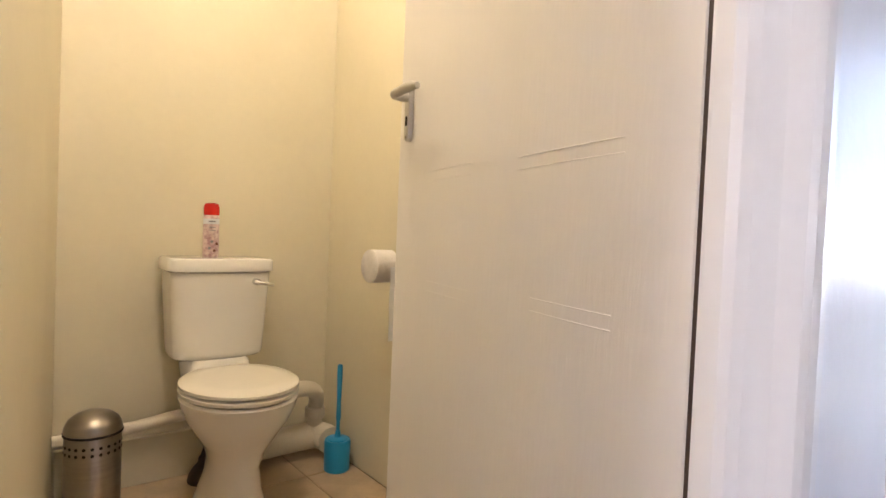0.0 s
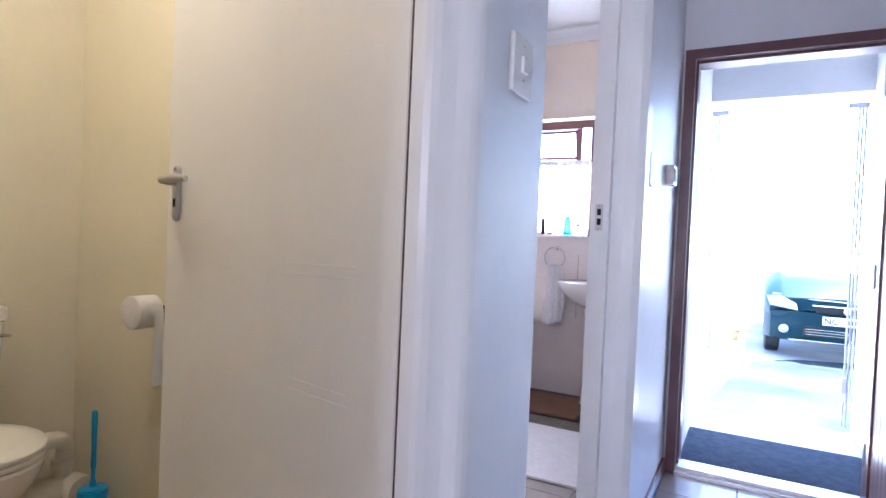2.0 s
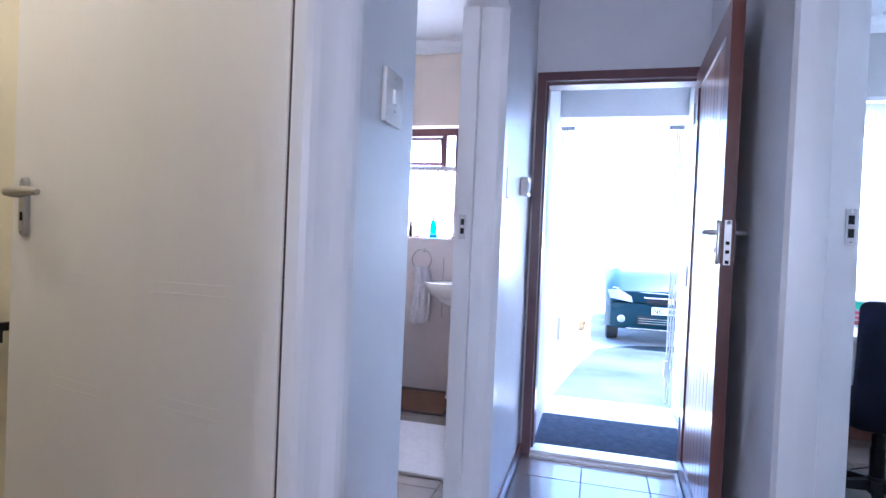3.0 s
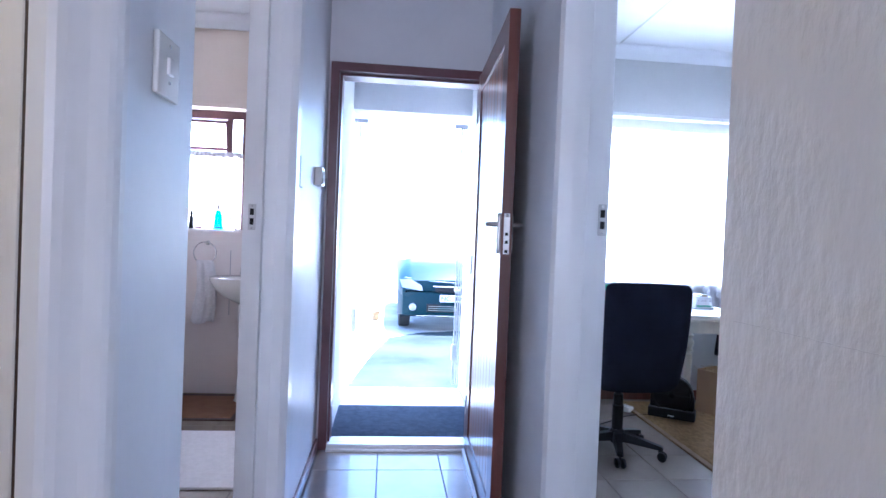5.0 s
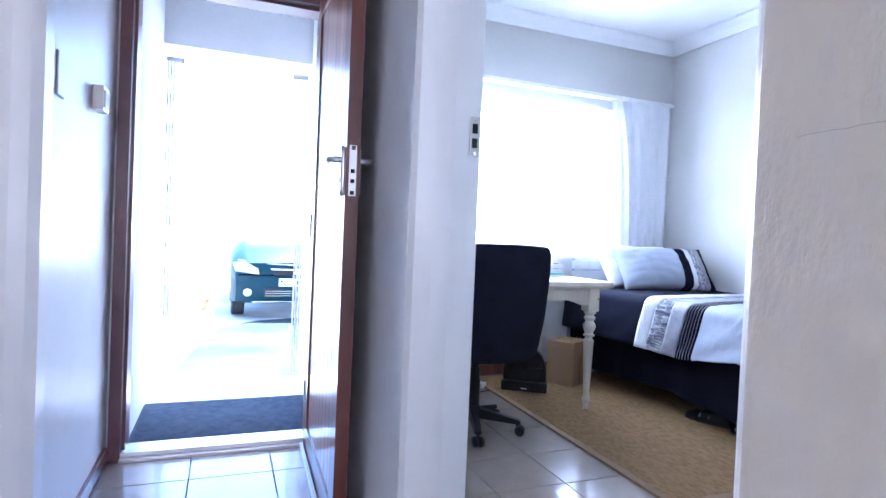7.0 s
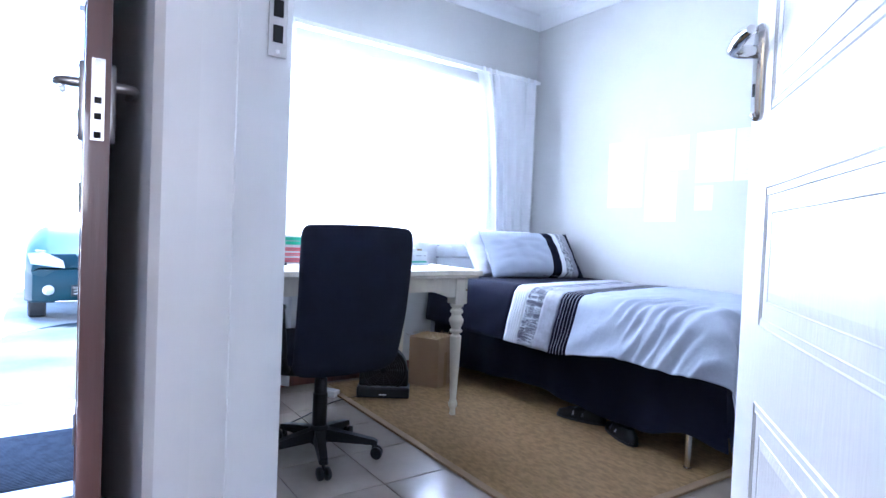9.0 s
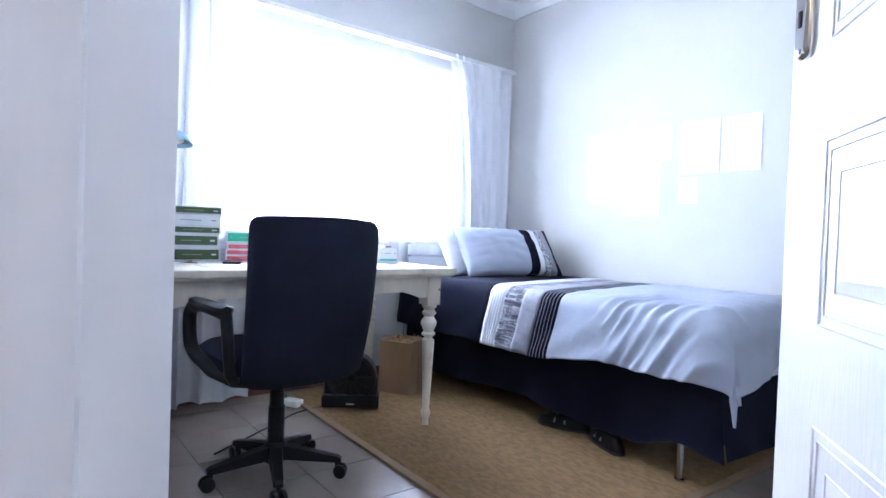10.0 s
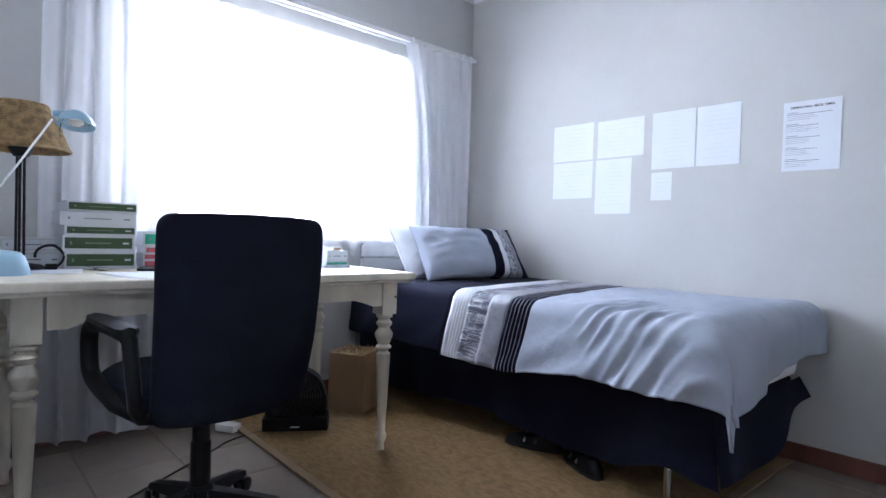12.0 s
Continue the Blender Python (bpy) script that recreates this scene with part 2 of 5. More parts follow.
def part(name, bm, mat, parent=None, label="", smooth=False, kind=""):
    bmesh.ops.recalc_face_normals(bm, faces=bm.faces)
    me = bpy.data.meshes.new(name)
    bm.to_mesh(me)
    bm.free()
    mats = mat if isinstance(mat, (list, tuple)) else [mat]
    for m in mats:
        me.materials.append(m)
    if smooth:
        for p in me.polygons:
            p.use_smooth = True
        me.set_sharp_from_angle(angle=radians(38))
    ob = new(name, me)
    if parent:
        ob.parent = parent
    if label or kind:
        tagged(ob, label, kind=kind)
    return ob


def thing(name, label, category, at=(0, 0, 0), rz=0.0, group=""):
    ob = new(name)
    ob.empty_display_size = 0.1
    ob.matrix_basis = pose(*at, 0, 0, rz)
    return tagged(ob, label, category, group)


def structure(name, bm, mat, label="", smooth=False):
    return part(name, bm, mat, None, label, smooth, "structure")


def solid(ob, t, offset=-1.0):
    m = ob.modifiers.new("thickness", "SOLIDIFY")
    m.thickness, m.offset = t, offset
    return ob

# ---- structure ----
CEIL = 2.60
DOOR_H = 2.03


def wall(name, mat, *rows, label=""):
    return structure(name, boxes(*rows), mat, label)


def prism(points, z0, z1, bm=None):
    return loft([[(x, y, z0) for x, y in points], [(x, y, z1) for x, y in points]], bm=bm)


structure("ground", boxes((5.0, -600, -0.62, 900, 600, -0.2), (-900, -600, -0.62, 5.0, 600, -0.22)), M_CONC, "weathered concrete driveway ground outside")
structure("floor", boxes((-2.6, -2.6, -0.2, 5.0, 3.6, -0.004)), M_GROUT, "grey grout bed under the floor tiles")
structure("ceiling", boxes((-2.7, -2.6, CEIL, 5.3, 3.6, CEIL + 0.1)), M_CEIL, "plain white painted ceiling")

# bedroom


def holed_wall(name, mat, x0, x1, ys, zs, label):
    """One wall across x0 to x1 with an opening in the middle cell of its three by three cells."""
    bm = bmesh.new()
    g = [[[bm.verts.new((x, y, z)) for z in zs] for y in ys] for x in (x0, x1)]
    for k in (0, 1):
        for i in range(3):
            for j in range(3):
                if (i, j) != (1, 1):
                    bm.faces.new((g[k][i][j], g[k][i + 1][j], g[k][i + 1][j + 1], g[k][i][j + 1]))
    loops = [[(i, 0) for i in range(4)] + [(3, j) for j in range(1, 4)] + [(i, 3) for i in (2, 1, 0)] + [(0, j) for j in (2, 1)], [(1, 1), (2, 1), (2, 2), (1, 2)]]
    for lp in loops:
        for a, b in zip(lp, lp[1:] + lp[:1]):
            bm.faces.new((g[0][a[0]][a[1]], g[0][b[0]][b[1]], g[1][b[0]][b[1]], g[1][a[0]][a[1]]))
    return structure(name, bm, mat, label)


holed_wall("wall_bedroom_east", M_BED, 4.79, 5.0, (-2.6, -1.96, -0.32, 0.364), (0, 0.90, 1.995, CEIL), "pale grey painted window wall")
wall("wall_bedroom_south", M_BED, (0.8, -2.6, 0, 4.79, -2.42, CEIL), label="pale grey painted bedroom wall")
wall("wall_bedroom_west", M_BED, (0.8, -2.42, 0, 0.95, 0.364, CEIL), label="pale grey painted bedroom wall")
near = bmesh.new()
prism([(-2.6, 0.364), (1.441, 0.364), (1.444, 0.585), (1.441, 0.592), (1.434, 0.597), (-2.6, 0.597)], 0, CEIL, near)
structure("wall_hall_south", near, M_PLASTER, "rough white plaster wall with a hairline crack")
wall("wall_passage_south", M_HALL, (2.395, 0.376, 0, 3.8, 0.50, CEIL), (1.441, 0.364, DOOR_H + 0.05, 2.395, 0.56, CEIL), label="white painted passage wall")
structure("crack", tube([(1.12 + 0.285 * i / 40, 0.5970, 1.040 + 0.0003 * math.sin(i * 1.7) + 0.0002 * math.sin(i * 0.6) + 0.0002 * math.sin(i * 3.1)) for i in range(41)], 0.00028, 5), M_CRACK, "thin horizontal plaster crack")
# passage
wall("wall_passage_north", M_HALL, (2.80, 1.36, 0, 3.8, 1.50, CEIL), (1.88, 1.36, DOOR_H + 0.03, 2.80, 1.50, CEIL), label="white painted passage wall with a sheen")
stub = prism([(1.572, 1.41), (1.578, 1.40), (1.610, 1.398), (1.876, 1.394), (1.882, 1.400), (1.890, 1.54), (2.14, 1.54), (2.14, 1.64), (1.60, 1.64), (1.572, 1.54)], 0, CEIL)
structure("wall_stub", stub, M_HALL, "narrow white painted wall end between two doorways")
wall("wall_front", M_HALL, (3.8, 0.364, 0, 3.95, 0.498, CEIL), (3.8, 1.346, 0, 3.95, 1.50, CEIL), (3.8, 0.498, 2.036, 3.95, 1.346, CEIL), label="white painted wall round the front door")
wall("wall_hall_north", M_HALL, (-2.6, 1.40, 0, 0.74, 1.54, CEIL), (0.74, 1.40, DOOR_H + 0.046, 1.572, 1.54, CEIL), label="white painted hall wall")
# end wall out of view, its opening added to let fill light in
holed_wall("wall_hall_west", M_HALL, -2.7, -2.6, (0.364, 0.70, 1.30, 1.64), (0, 1.0, 2.0, CEIL), "unseen white end wall with an opening added for fill light")
# toilet room
structure("wall_wc_west", prism([(0.60, 1.54), (0.88, 1.54), (1.125, 3.36), (0.60, 3.36)], 0, CEIL), M_WC, "cream painted toilet wall")
wall("wall_wc_north", M_WC, (0.6, 3.36, 0, 2.16, 3.5, CEIL), label="cream painted toilet back wall")
wall("wall_wc_east", M_WC, (2.08, 1.64, 0, 2.14, 3.36, CEIL), label="cream painted toilet wall")
# bathroom
BWY0, BWY1, BWZ0, BWZ1 = 2.03, 2.62, 1.14, 1.98
holed_wall("wall_bathroom_east", M_BATH, 4.79, 5.0, (1.5, BWY0, BWY1, 3.2), (1.0, BWZ0, BWZ1, CEIL), "cream painted bathroom wall")
wall("wall_bathroom_lower", M_TILEW, (4.79, 1.5, 0, 5.0, 3.2, 0.999), (4.783, 1.5, 0.999, 4.789, 3.2, 1.118), label="white tiled lower bathroom wall")
wall("wall_bathroom_north", M_TILEW, (2.14, 3.1, 0, 4.79, 3.2, CEIL), label="white bathroom wall")
wall("wall_bathroom_west", M_BATH, (2.142, 1.64, 0, 2.16, 3.1, CEIL), label="cream painted bathroom wall")
# porch
wall("wall_porch_north", M_EXT, (3.95, 1.30, 0, 5.04, 1.498, CEIL), label="white plastered porch wall")
holed_wall("wall_outside_north", M_EXT, 5.002, 5.10, (1.5, 2.03, 2.62, 3.4), (-0.2, 1.14, 1.98, CEIL), "white plastered outside wall")
# eave out of view, added to block direct sun from the windows
structure("sun_blocking_eave", boxes((4.80, -2.8, CEIL + 0.102, 5.62, 3.6, CEIL + 0.16)), M_EXT, "unseen white eave added to keep sun off the windows")
wall("wall_porch_south", M_EXT, (3.95, 0.366, 0, 5.04, 0.44, CEIL), label="white plastered porch wall")
wall("porch_beam", M_EXT, (4.87, 0.44, 2.045, 5.04, 1.30, CEIL), label="grey plastered beam over the porch opening")
structure("porch_ceiling", boxes((3.95, 0.44, 2.44, 4.87, 1.30, 2.5)), M_EXT, "plastered porch ceiling")
structure("porch_floor", rbox(3.902, 0.44, -0.2, 5.02, 1.30, 0.0, 0.006), M_PTILE, "pale smooth porch slab with a worn edge")
# dark sheet laid over the concrete as painted shade, reaching to the car
structure("driveway_shade_patch", prism([(5.022, -3.0), (9.3, -3.0), (9.1, -0.4), (8.75, 0.5), (8.3, 0.95), (7.2, 1.15), (6.0, 1.30), (5.022, 1.42)], -0.25, -0.194), M_SHADEGROUND, "driveway patch before the porch, shade put in its dark colour")


def cornice(name, lines, mat=M_CEIL):
    bm = bmesh.new()
    prof = [(0.0, -0.085), (0.012, -0.085), (0.02, -0.07), (0.035, -0.045), (0.06, -0.025), (0.085, -0.014), (0.09, -0.0), (0.0, -0.0)]
    for (x0, y0), (x1, y1), (nx, ny) in lines:
        loft([[(x + nx * u, y + ny * u, CEIL + w) for u, w in prof] for x, y in ((x0, y0), (x1, y1))], bm=bm)
    return structure(name, bm, mat, "white coved plaster cornice")


cornice("cornice_bedroom", [((4.788, -2.42), (4.788, 0.364), (-1, 0)), ((0.95, -2.418), (4.79, -2.418), (0, 1)), ((0.95, 0.362), (4.79, 0.362), (0, -1))])
cornice("cornice_bathroom", [((4.788, 1.5), (4.788, 3.1), (-1, 0)), ((2.16, 3.098), (4.79, 3.098), (0, -1))])
structure("ceiling_joint", boxes((0.95, -0.60, CEIL - 0.004, 4.7, -0.585, CEIL - 0.001), (3.1, -2.33, CEIL - 0.004, 3.115, -0.6, CEIL - 0.001)), M_BED, "thin ceiling board joint strip")


def skirting(name, x0, y0, x1, y1, h=0.075, mat=M_RED):
    return structure(name, rbox(x0, y0, 0.0, x1, y1, h, 0.004, 2), mat, "red-brown stained wooden skirting")


skirting("baseboard_bedroom_south", 0.95, -2.419, 4.79, -2.402)
skirting("baseboard_bedroom_east", 4.772, -2.40, 4.789, 0.36)
skirting("baseboard_passage_north", 2.86, 1.344, 3.75, 1.359, 0.06)
skirting("baseboard_passage_south", 2.42, 0.501, 3.74, 0.515, 0.06)


def steel_frame(name, axis_pts, z_top, mat=M_TRIM, label="white painted pressed steel door frame"):
    bm = bmesh.new()
    for pts in axis_pts:
        prism(pts, 0, z_top, bm)
    return structure(name, bm, mat, label)


# toilet door frame: stepped right jamb, left jamb, head
steel_frame("door_frame_wc", [
    [(1.508, 1.462), (1.508, 1.444), (1.512, 1.434), (1.520, 1.425), (1.531, 1.417), (1.541, 1.409), (1.549, 1.400), (1.557, 1.392), (1.566, 1.387), (1.578, 1.384), (1.592, 1.384), (1.597, 1.388), (1.598, 1.397), (1.574, 1.399), (1.571, 1.55), (1.556, 1.55), (1.556, 1.467), (1.509, 1.466)],
    [(0.742, 1.386), (0.785, 1.386), (0.785, 1.55), (0.742, 1.55)]], DOOR_H + 0.045)
structure("door_head_wc", boxes((0.787, 1.388, DOOR_H, 1.528, 1.545, DOOR_H + 0.045)), M_TRIM, "white painted door frame head")
# bathroom door frame
bj = [(2.752, 1.515), (2.752, 1.452), (2.768, 1.448), (2.768, 1.408), (2.778, 1.372), (2.792, 1.348), (2.858, 1.346), (2.86, 1.359), (2.80, 1.361), (2.80, 1.515)]
steel_frame("door_frame_bathroom", [bj, [(1.8905, 1.42), (1.8935, 1.42), (1.8935, 1.502), (1.8905, 1.502)]], 1.985)
structure("door_head_bathroom", boxes((1.884, 1.346, 1.985, 2.858, 1.50, 2.055)), M_TRIM, "white painted door frame head")
# bedroom door frame
dj = [(2.370, 0.373), (2.392, 0.373), (2.394, 0.51), (2.43, 0.512), (2.43, 0.525), (2.35, 0.548), (2.336, 0.538), (2.326, 0.50), (2.318, 0.46), (2.330, 0.455), (2.332, 0.405), (2.368, 0.40)]
steel_frame("door_frame_bedroom", [dj, [(1.445, 0.36), (1.485, 0.36), (1.485, 0.47), (1.470, 0.47), (1.470, 0.56), (1.445, 0.575)]], DOOR_H + 0.045)
structure("door_head_bedroom", boxes((1.487, 0.37, DOOR_H + 0.01, 2.318, 0.53, DOOR_H + 0.045)), M_TRIM, "white painted door frame head")
# front door frame
structure("door_frame_front", boxes((3.745, 1.300, 0, 3.788, 1.345, 1.988), (3.789, 1.288, 0, 3.90, 1.345, 1.976), (3.745, 0.502, 0, 3.90, 0.551, 1.988), (3.745, 0.502, 1.988, 3.788, 1.345, 2.034), (3.789, 0.502, 1.976, 3.90, 1.345, 2.034)), M_FRAME, "dark red-brown wooden front door frame")
structure("threshold", boxes((3.72, 0.56, -0.002, 3.745, 1.30, 0.012), (3.75, 0.552, 0.0, 3.788, 1.299, 0.03), (3.79, 0.552, 0.0, 3.84, 1.287, 0.03), (3.842, 0.552, 0.0, 3.9, 1.287, 0.018)), M_SATIN, "aluminium weather threshold strip")
structure("door_track", prism([(3.72, 0.572), (3.72, 0.584), (2.86, 0.613), (2.86, 0.601)], 0, 0.022), M_TRIM, "white painted floor strip beside the door")

# ---- doors ----


def strike(name, x, y, z, face):
    t = thing(name, "steel latch strike plate screwed in a white door frame", "strike plate", (x, y, z), face, "latch strike plates")
    part("plate", rbox(-0.003, -0.0125, -0.045, 0.0, 0.0125, 0.045, 0.001, 1), M_SATIN, t)
    for dz in (0.018, -0.015):
        part("slot", boxes((-0.0045, -0.0065, dz - 0.011, -0.0031, 0.0065, dz + 0.011)), M_HOLE, t)
    for dz in (0.038, -0.038):
        part("screw", lathe([(0.003, -0.0005), (0.003, 0.001)], 8), M_CHROME, t).matrix_basis = pose(-0.0035, 0, dz, 0, 90, 0)
    return t


strike("strike_plate", 2.331, 0.407, 1.200, 0)
strike("strike_plate", 2.7515, 1.484, 1.178, 0)


def lever_set(parent, x, z, side, point, mat=M_SATIN, h=0.165, w=0.036):
    """Backplate and lever on the face at y = side * half thickness; point is the way the lever points in x."""
    s = side / abs(side)
    y = side
    bm = bmesh.new()
    prof = []
    for i in range(24):
        a = 2 * math.pi * i / 24
        c, q = math.cos(a), math.sin(a)
        prof.append((math.copysign(abs(c) ** 0.6, c) * w / 2, math.copysign(abs(q) ** 0.35, q) * h / 2))
    loft([[(x + u, y + s * d, z + v) for u, v in prof] for d in (0.0, 0.005)] + [[(x + u * 0.85, y + s * 0.009, z + v * 0.96) for u, v in prof]], bm=bm)
    plate = part("backplate", bm, mat, parent, smooth=True)
    zl = z + h * 0.22
    pts = [(x, y + s * 0.008, zl), (x, y + s * 0.024, zl)] + arc((x, y + s * 0.034, zl), (x + point * 0.006, y + s * 0.044, zl), (x + point * 0.024, y + s * 0.043, zl), 5) + arc((x + point * 0.04, y + s * 0.042, zl), (x + point * 0.06, y + s * 0.043, zl + 0.003), (x + point * 0.10, y + s * 0.036, zl), 5)
    part("lever", tube(pts, [0.010] * 2 + [0.009] * 6 + [0.0095] * 4 + [0.008, 0.006], 12), mat, parent, smooth=True)
    part("keyhole", boxes((x - 0.003, y + s * 0.0091, z - h * 0.24, x + 0.003, y + s * 0.0105, z - h * 0.24 + 0.018)), M_HOLE, plate)
    for dz in (-1, 1):
        part("screw", lathe([(0.003, 0), (0.003, 0.0015), (0.001, 0.002)], 8), M_CHROME, plate).matrix_basis = pose(x, y + s * 0.009, z + dz * h * 0.43, -90 * s, 0, 0)


def panel_groove(bm, pts, y, s, w=0.0015):
    """A raised double bead along a line on a door face."""
    for off in (0.0, 0.018):
        path = [(u, y, v - off) for u, v in pts]
        tube(path, w * 0.5, 6, bm=bm)


def hinges(parent, x, y, zs, mat):
    for z in zs:
        part("hinge", lathe([(0.006, z - 0.05), (0.006, z + 0.05)], 10, (x, y)), mat, parent)


# toilet door, open inwards: local x runs from the hinge to the latch edge
ang = math.degrees(math.atan2(2.19 - 1.46, 1.637 - 1.515))
wc_door = thing("door_wc", "white moulded interior door standing open, steel lever handle", "door", (1.513, 1.462, 0.0), ang, "doors")
W = 0.732
part("leaf", rbox(0.013, -0.038, 0.008, W, 0.0, DOOR_H - 0.005, 0.002, 1), M_DOOR, wc_door)


def groove_part(parent, y, a, b, z0, bow):
    pts = [(a + (b - a) * i / 14, z0 + bow * (i / 14) ** 1.6) for i in range(15)]
    g = bmesh.new()
    panel_groove(g, pts, y, 1, 0.0016 if z0 > 1 else 0.0013)
    part("moulding", g, M_DOOR, parent, smooth=True)


for y in (0.0002, -0.0382):
    for a, b, z0, bow in ((0.11, 0.31, 1.034, -0.004), (0.44, 0.60, 1.034, -0.004), (0.12, 0.27, 0.828, 0.003), (0.44, 0.58, 0.822, 0.003), (0.11, 0.31, 1.70, 0.004), (0.44, 0.625, 1.70, 0.004), (0.11, 0.31, 0.25, -0.004), (0.44, 0.625, 0.25, -0.004)):
        groove_part(wc_door, y, a, b, z0, bow)
# dark strip put in as the shade of the hinge gap
part("hinge_gap_shade", boxes((0.002, -0.016, 0.005, 0.0125, -0.001, DOOR_H - 0.006)), M_RUBBER, wc_door)
lever_set(wc_door, W - 0.050, 1.158, 0.001, -1, M_SATIN, 0.122, 0.024)
lever_set(wc_door, W - 0.050, 1.158, -0.039, -1, M_SATIN, 0.122, 0.024)
hinges(wc_door, 0.013, -0.024, (0.25, 1.8), M_SATIN)

# bedroom door, open inwards, panelled
ang = math.degrees(math.atan2(-0.712, 0.558))
bd = thing("door_bedroom", "white moulded panel door standing open, chrome lever handle", "door", (1.492, 0.45, 0.0), ang, "doors")
W = 0.905
part("leaf", rbox(0.004, -0.038, 0.008, W, 0.0, DOOR_H - 0.005, 0.002, 1), M_DOOR, bd)


def raised_panel(parent, x0, x1, z0, z1, y, s):
    """Moulded panel: a raised field with three beads round it."""
    def outline(m, h=0.0):
        return [(x0 + m, y + s * h, z0 + m), (x1 - m, y + s * h, z0 + m), (x1 - m, y + s * h, z1 - m), (x0 + m, y + s * h, z1 - m)]
    panel = part("panel", loft([outline(0.038), outline(0.05, 0.002)]), M_DOOR, parent)
    for m, r in ((0.0, 0.0016), (0.011, 0.0012), (0.036, 0.0010)):
        part("bead", loft([outline(m - r), outline(m, r), outline(m + r)], caps=False), M_DOOR, panel)


for y, s in ((0.0004, 1), (-0.0384, -1)):
    for k in range(6):
        raised_panel(bd, 0.12, 0.785, 0.225 + 0.3 * k, 0.417 + 0.3 * k, y, s)
lever_set(bd, W - 0.05, 1.195, 0.001, -1, M_CHROME, 0.145, 0.036)
lever_set(bd, W - 0.05, 1.195, -0.039, -1, M_CHROME, 0.145, 0.036)
hinges(bd, 0.0, 0.002, (0.25, 1.8), M_SATIN)

# front door, open inwards against the passage wall
fdoor = thing("door_front", "red-brown stained wooden front door of vertical boards, open", "door", (3.742, 0.567, 0.0), 178.1, "doors")
W = 0.90
part("stile", boxes((W - 0.10, 0.0, 0.012, W, 0.042, 2.0), (0.0, 0.0, 0.012, 0.10, 0.042, 2.0)), M_RED, fdoor)
part("rail", boxes((0.10, 0.001, 1.90, W - 0.10, 0.041, 2.0), (0.10, 0.001, 0.012, W - 0.10, 0.041, 0.11)), M_RED, fdoor)
for i in range(8):
    x0 = 0.102 + i * (W - 0.204) / 8
    part("board", rbox(x0, 0.008, 0.11, x0 + (W - 0.204) / 8 - 0.003, 0.033, 1.90, 0.005, 2), M_PLANK, fdoor)
part("backing", boxes((0.10, 0.018, 0.11, W - 0.10, 0.024, 1.90)), M_RED, fdoor)
lever_set(fdoor, W - 0.045, 1.160, -0.001, -1, M_SATIN, 0.155, 0.034)
lever_set(fdoor, W - 0.045, 1.160, 0.043, -1, M_SATIN, 0.155, 0.034)
part("lock_plate", boxes((W, 0.010, 1.082, W + 0.002, 0.032, 1.235)), M_SATIN, fdoor)
for z in (1.092, 1.127, 1.157, 1.227):
    part("bolt_slot", boxes((W + 0.002, 0.015, z - 0.006, W + 0.0032, 0.027, z + 0.006)), M_CHROME if z > 1.2 else M_HOLE, fdoor)
hinges(fdoor, 0.0, 0.0, (0.25, 1.0, 1.8), M_SATIN)

# ---- switches ----
sw = thing("light_switch", "white two-screw light switch on the narrow wall", "light switch", (1.742, 1.3955, 1.389))
part("plate", rounded(boxes((-0.045, -0.009, -0.050, 0.045, 0.0, 0.050)), 0.003, 2), M_CERAMIC, sw)
part("rocker", rbox(-0.010, -0.014, -0.012, 0.010, -0.008, 0.016, 0.002), M_CERAMIC, sw)
for dz in (-0.024, 0.036):
    part("screw", lathe([(0.003, 0), (0.003, 0.002), (0.001, 0.0025)], 10), M_CHROME, sw).matrix_basis = pose(0, -0.009, dz, 90, 0, 0)
ks = thing("wall_controller", "small white box on the passage wall beside the front door", "alarm keypad", (3.40, 1.359, 1.393))
part("case", rbox(-0.045, -0.035, -0.042, 0.045, 0.0, 0.042, 0.005, 3), M_CERAMIC, ks)
part("key_panel", rbox(-0.032, -0.038, -0.03, 0.032, -0.0345, 0.03, 0.002), M_BOXW, ks)
hatch = thing("wall_hatch", "white painted flush hatch outlined by a thin dark joint", "wall hatch", (2.965, 1.3595, 1.365))
part("cover", rbox(-0.035, -0.006, -0.058, 0.035, 0.0, 0.058, 0.002, 1), M_HALL, hatch)
part("joint", boxes((-0.0365, -0.002, -0.0595, 0.0365, -0.0005, 0.0595)), M_MID, hatch)

# ---- bedroom window ----
win = structure("window_bedroom", boxes((4.90, -1.96, 0.90, 4.95, -1.91, 1.995), (4.90, -0.37, 0.90, 4.95, -0.32, 1.995), (4.90, -1.91, 0.90, 4.95, -0.37, 0.95), (4.90, -1.91, 1.955, 4.95, -0.37, 1.995), (4.905, -1.16, 0.95, 4.945, -1.12, 1.955)), M_FRAME, "dark wooden bedroom window frame")
for a, b in ((-1.908, -1.162), (-1.118, -0.372)):
    part("pane", boxes((4.922, a, 0.952, 4.926, b, 1.953)), M_GLASS, win).visible_shadow = False
structure("window_sill", rbox(4.74, -1.99, 0.872, 4.90, -0.29, 0.897, 0.004), M_TRIM, "white painted inner window sill")


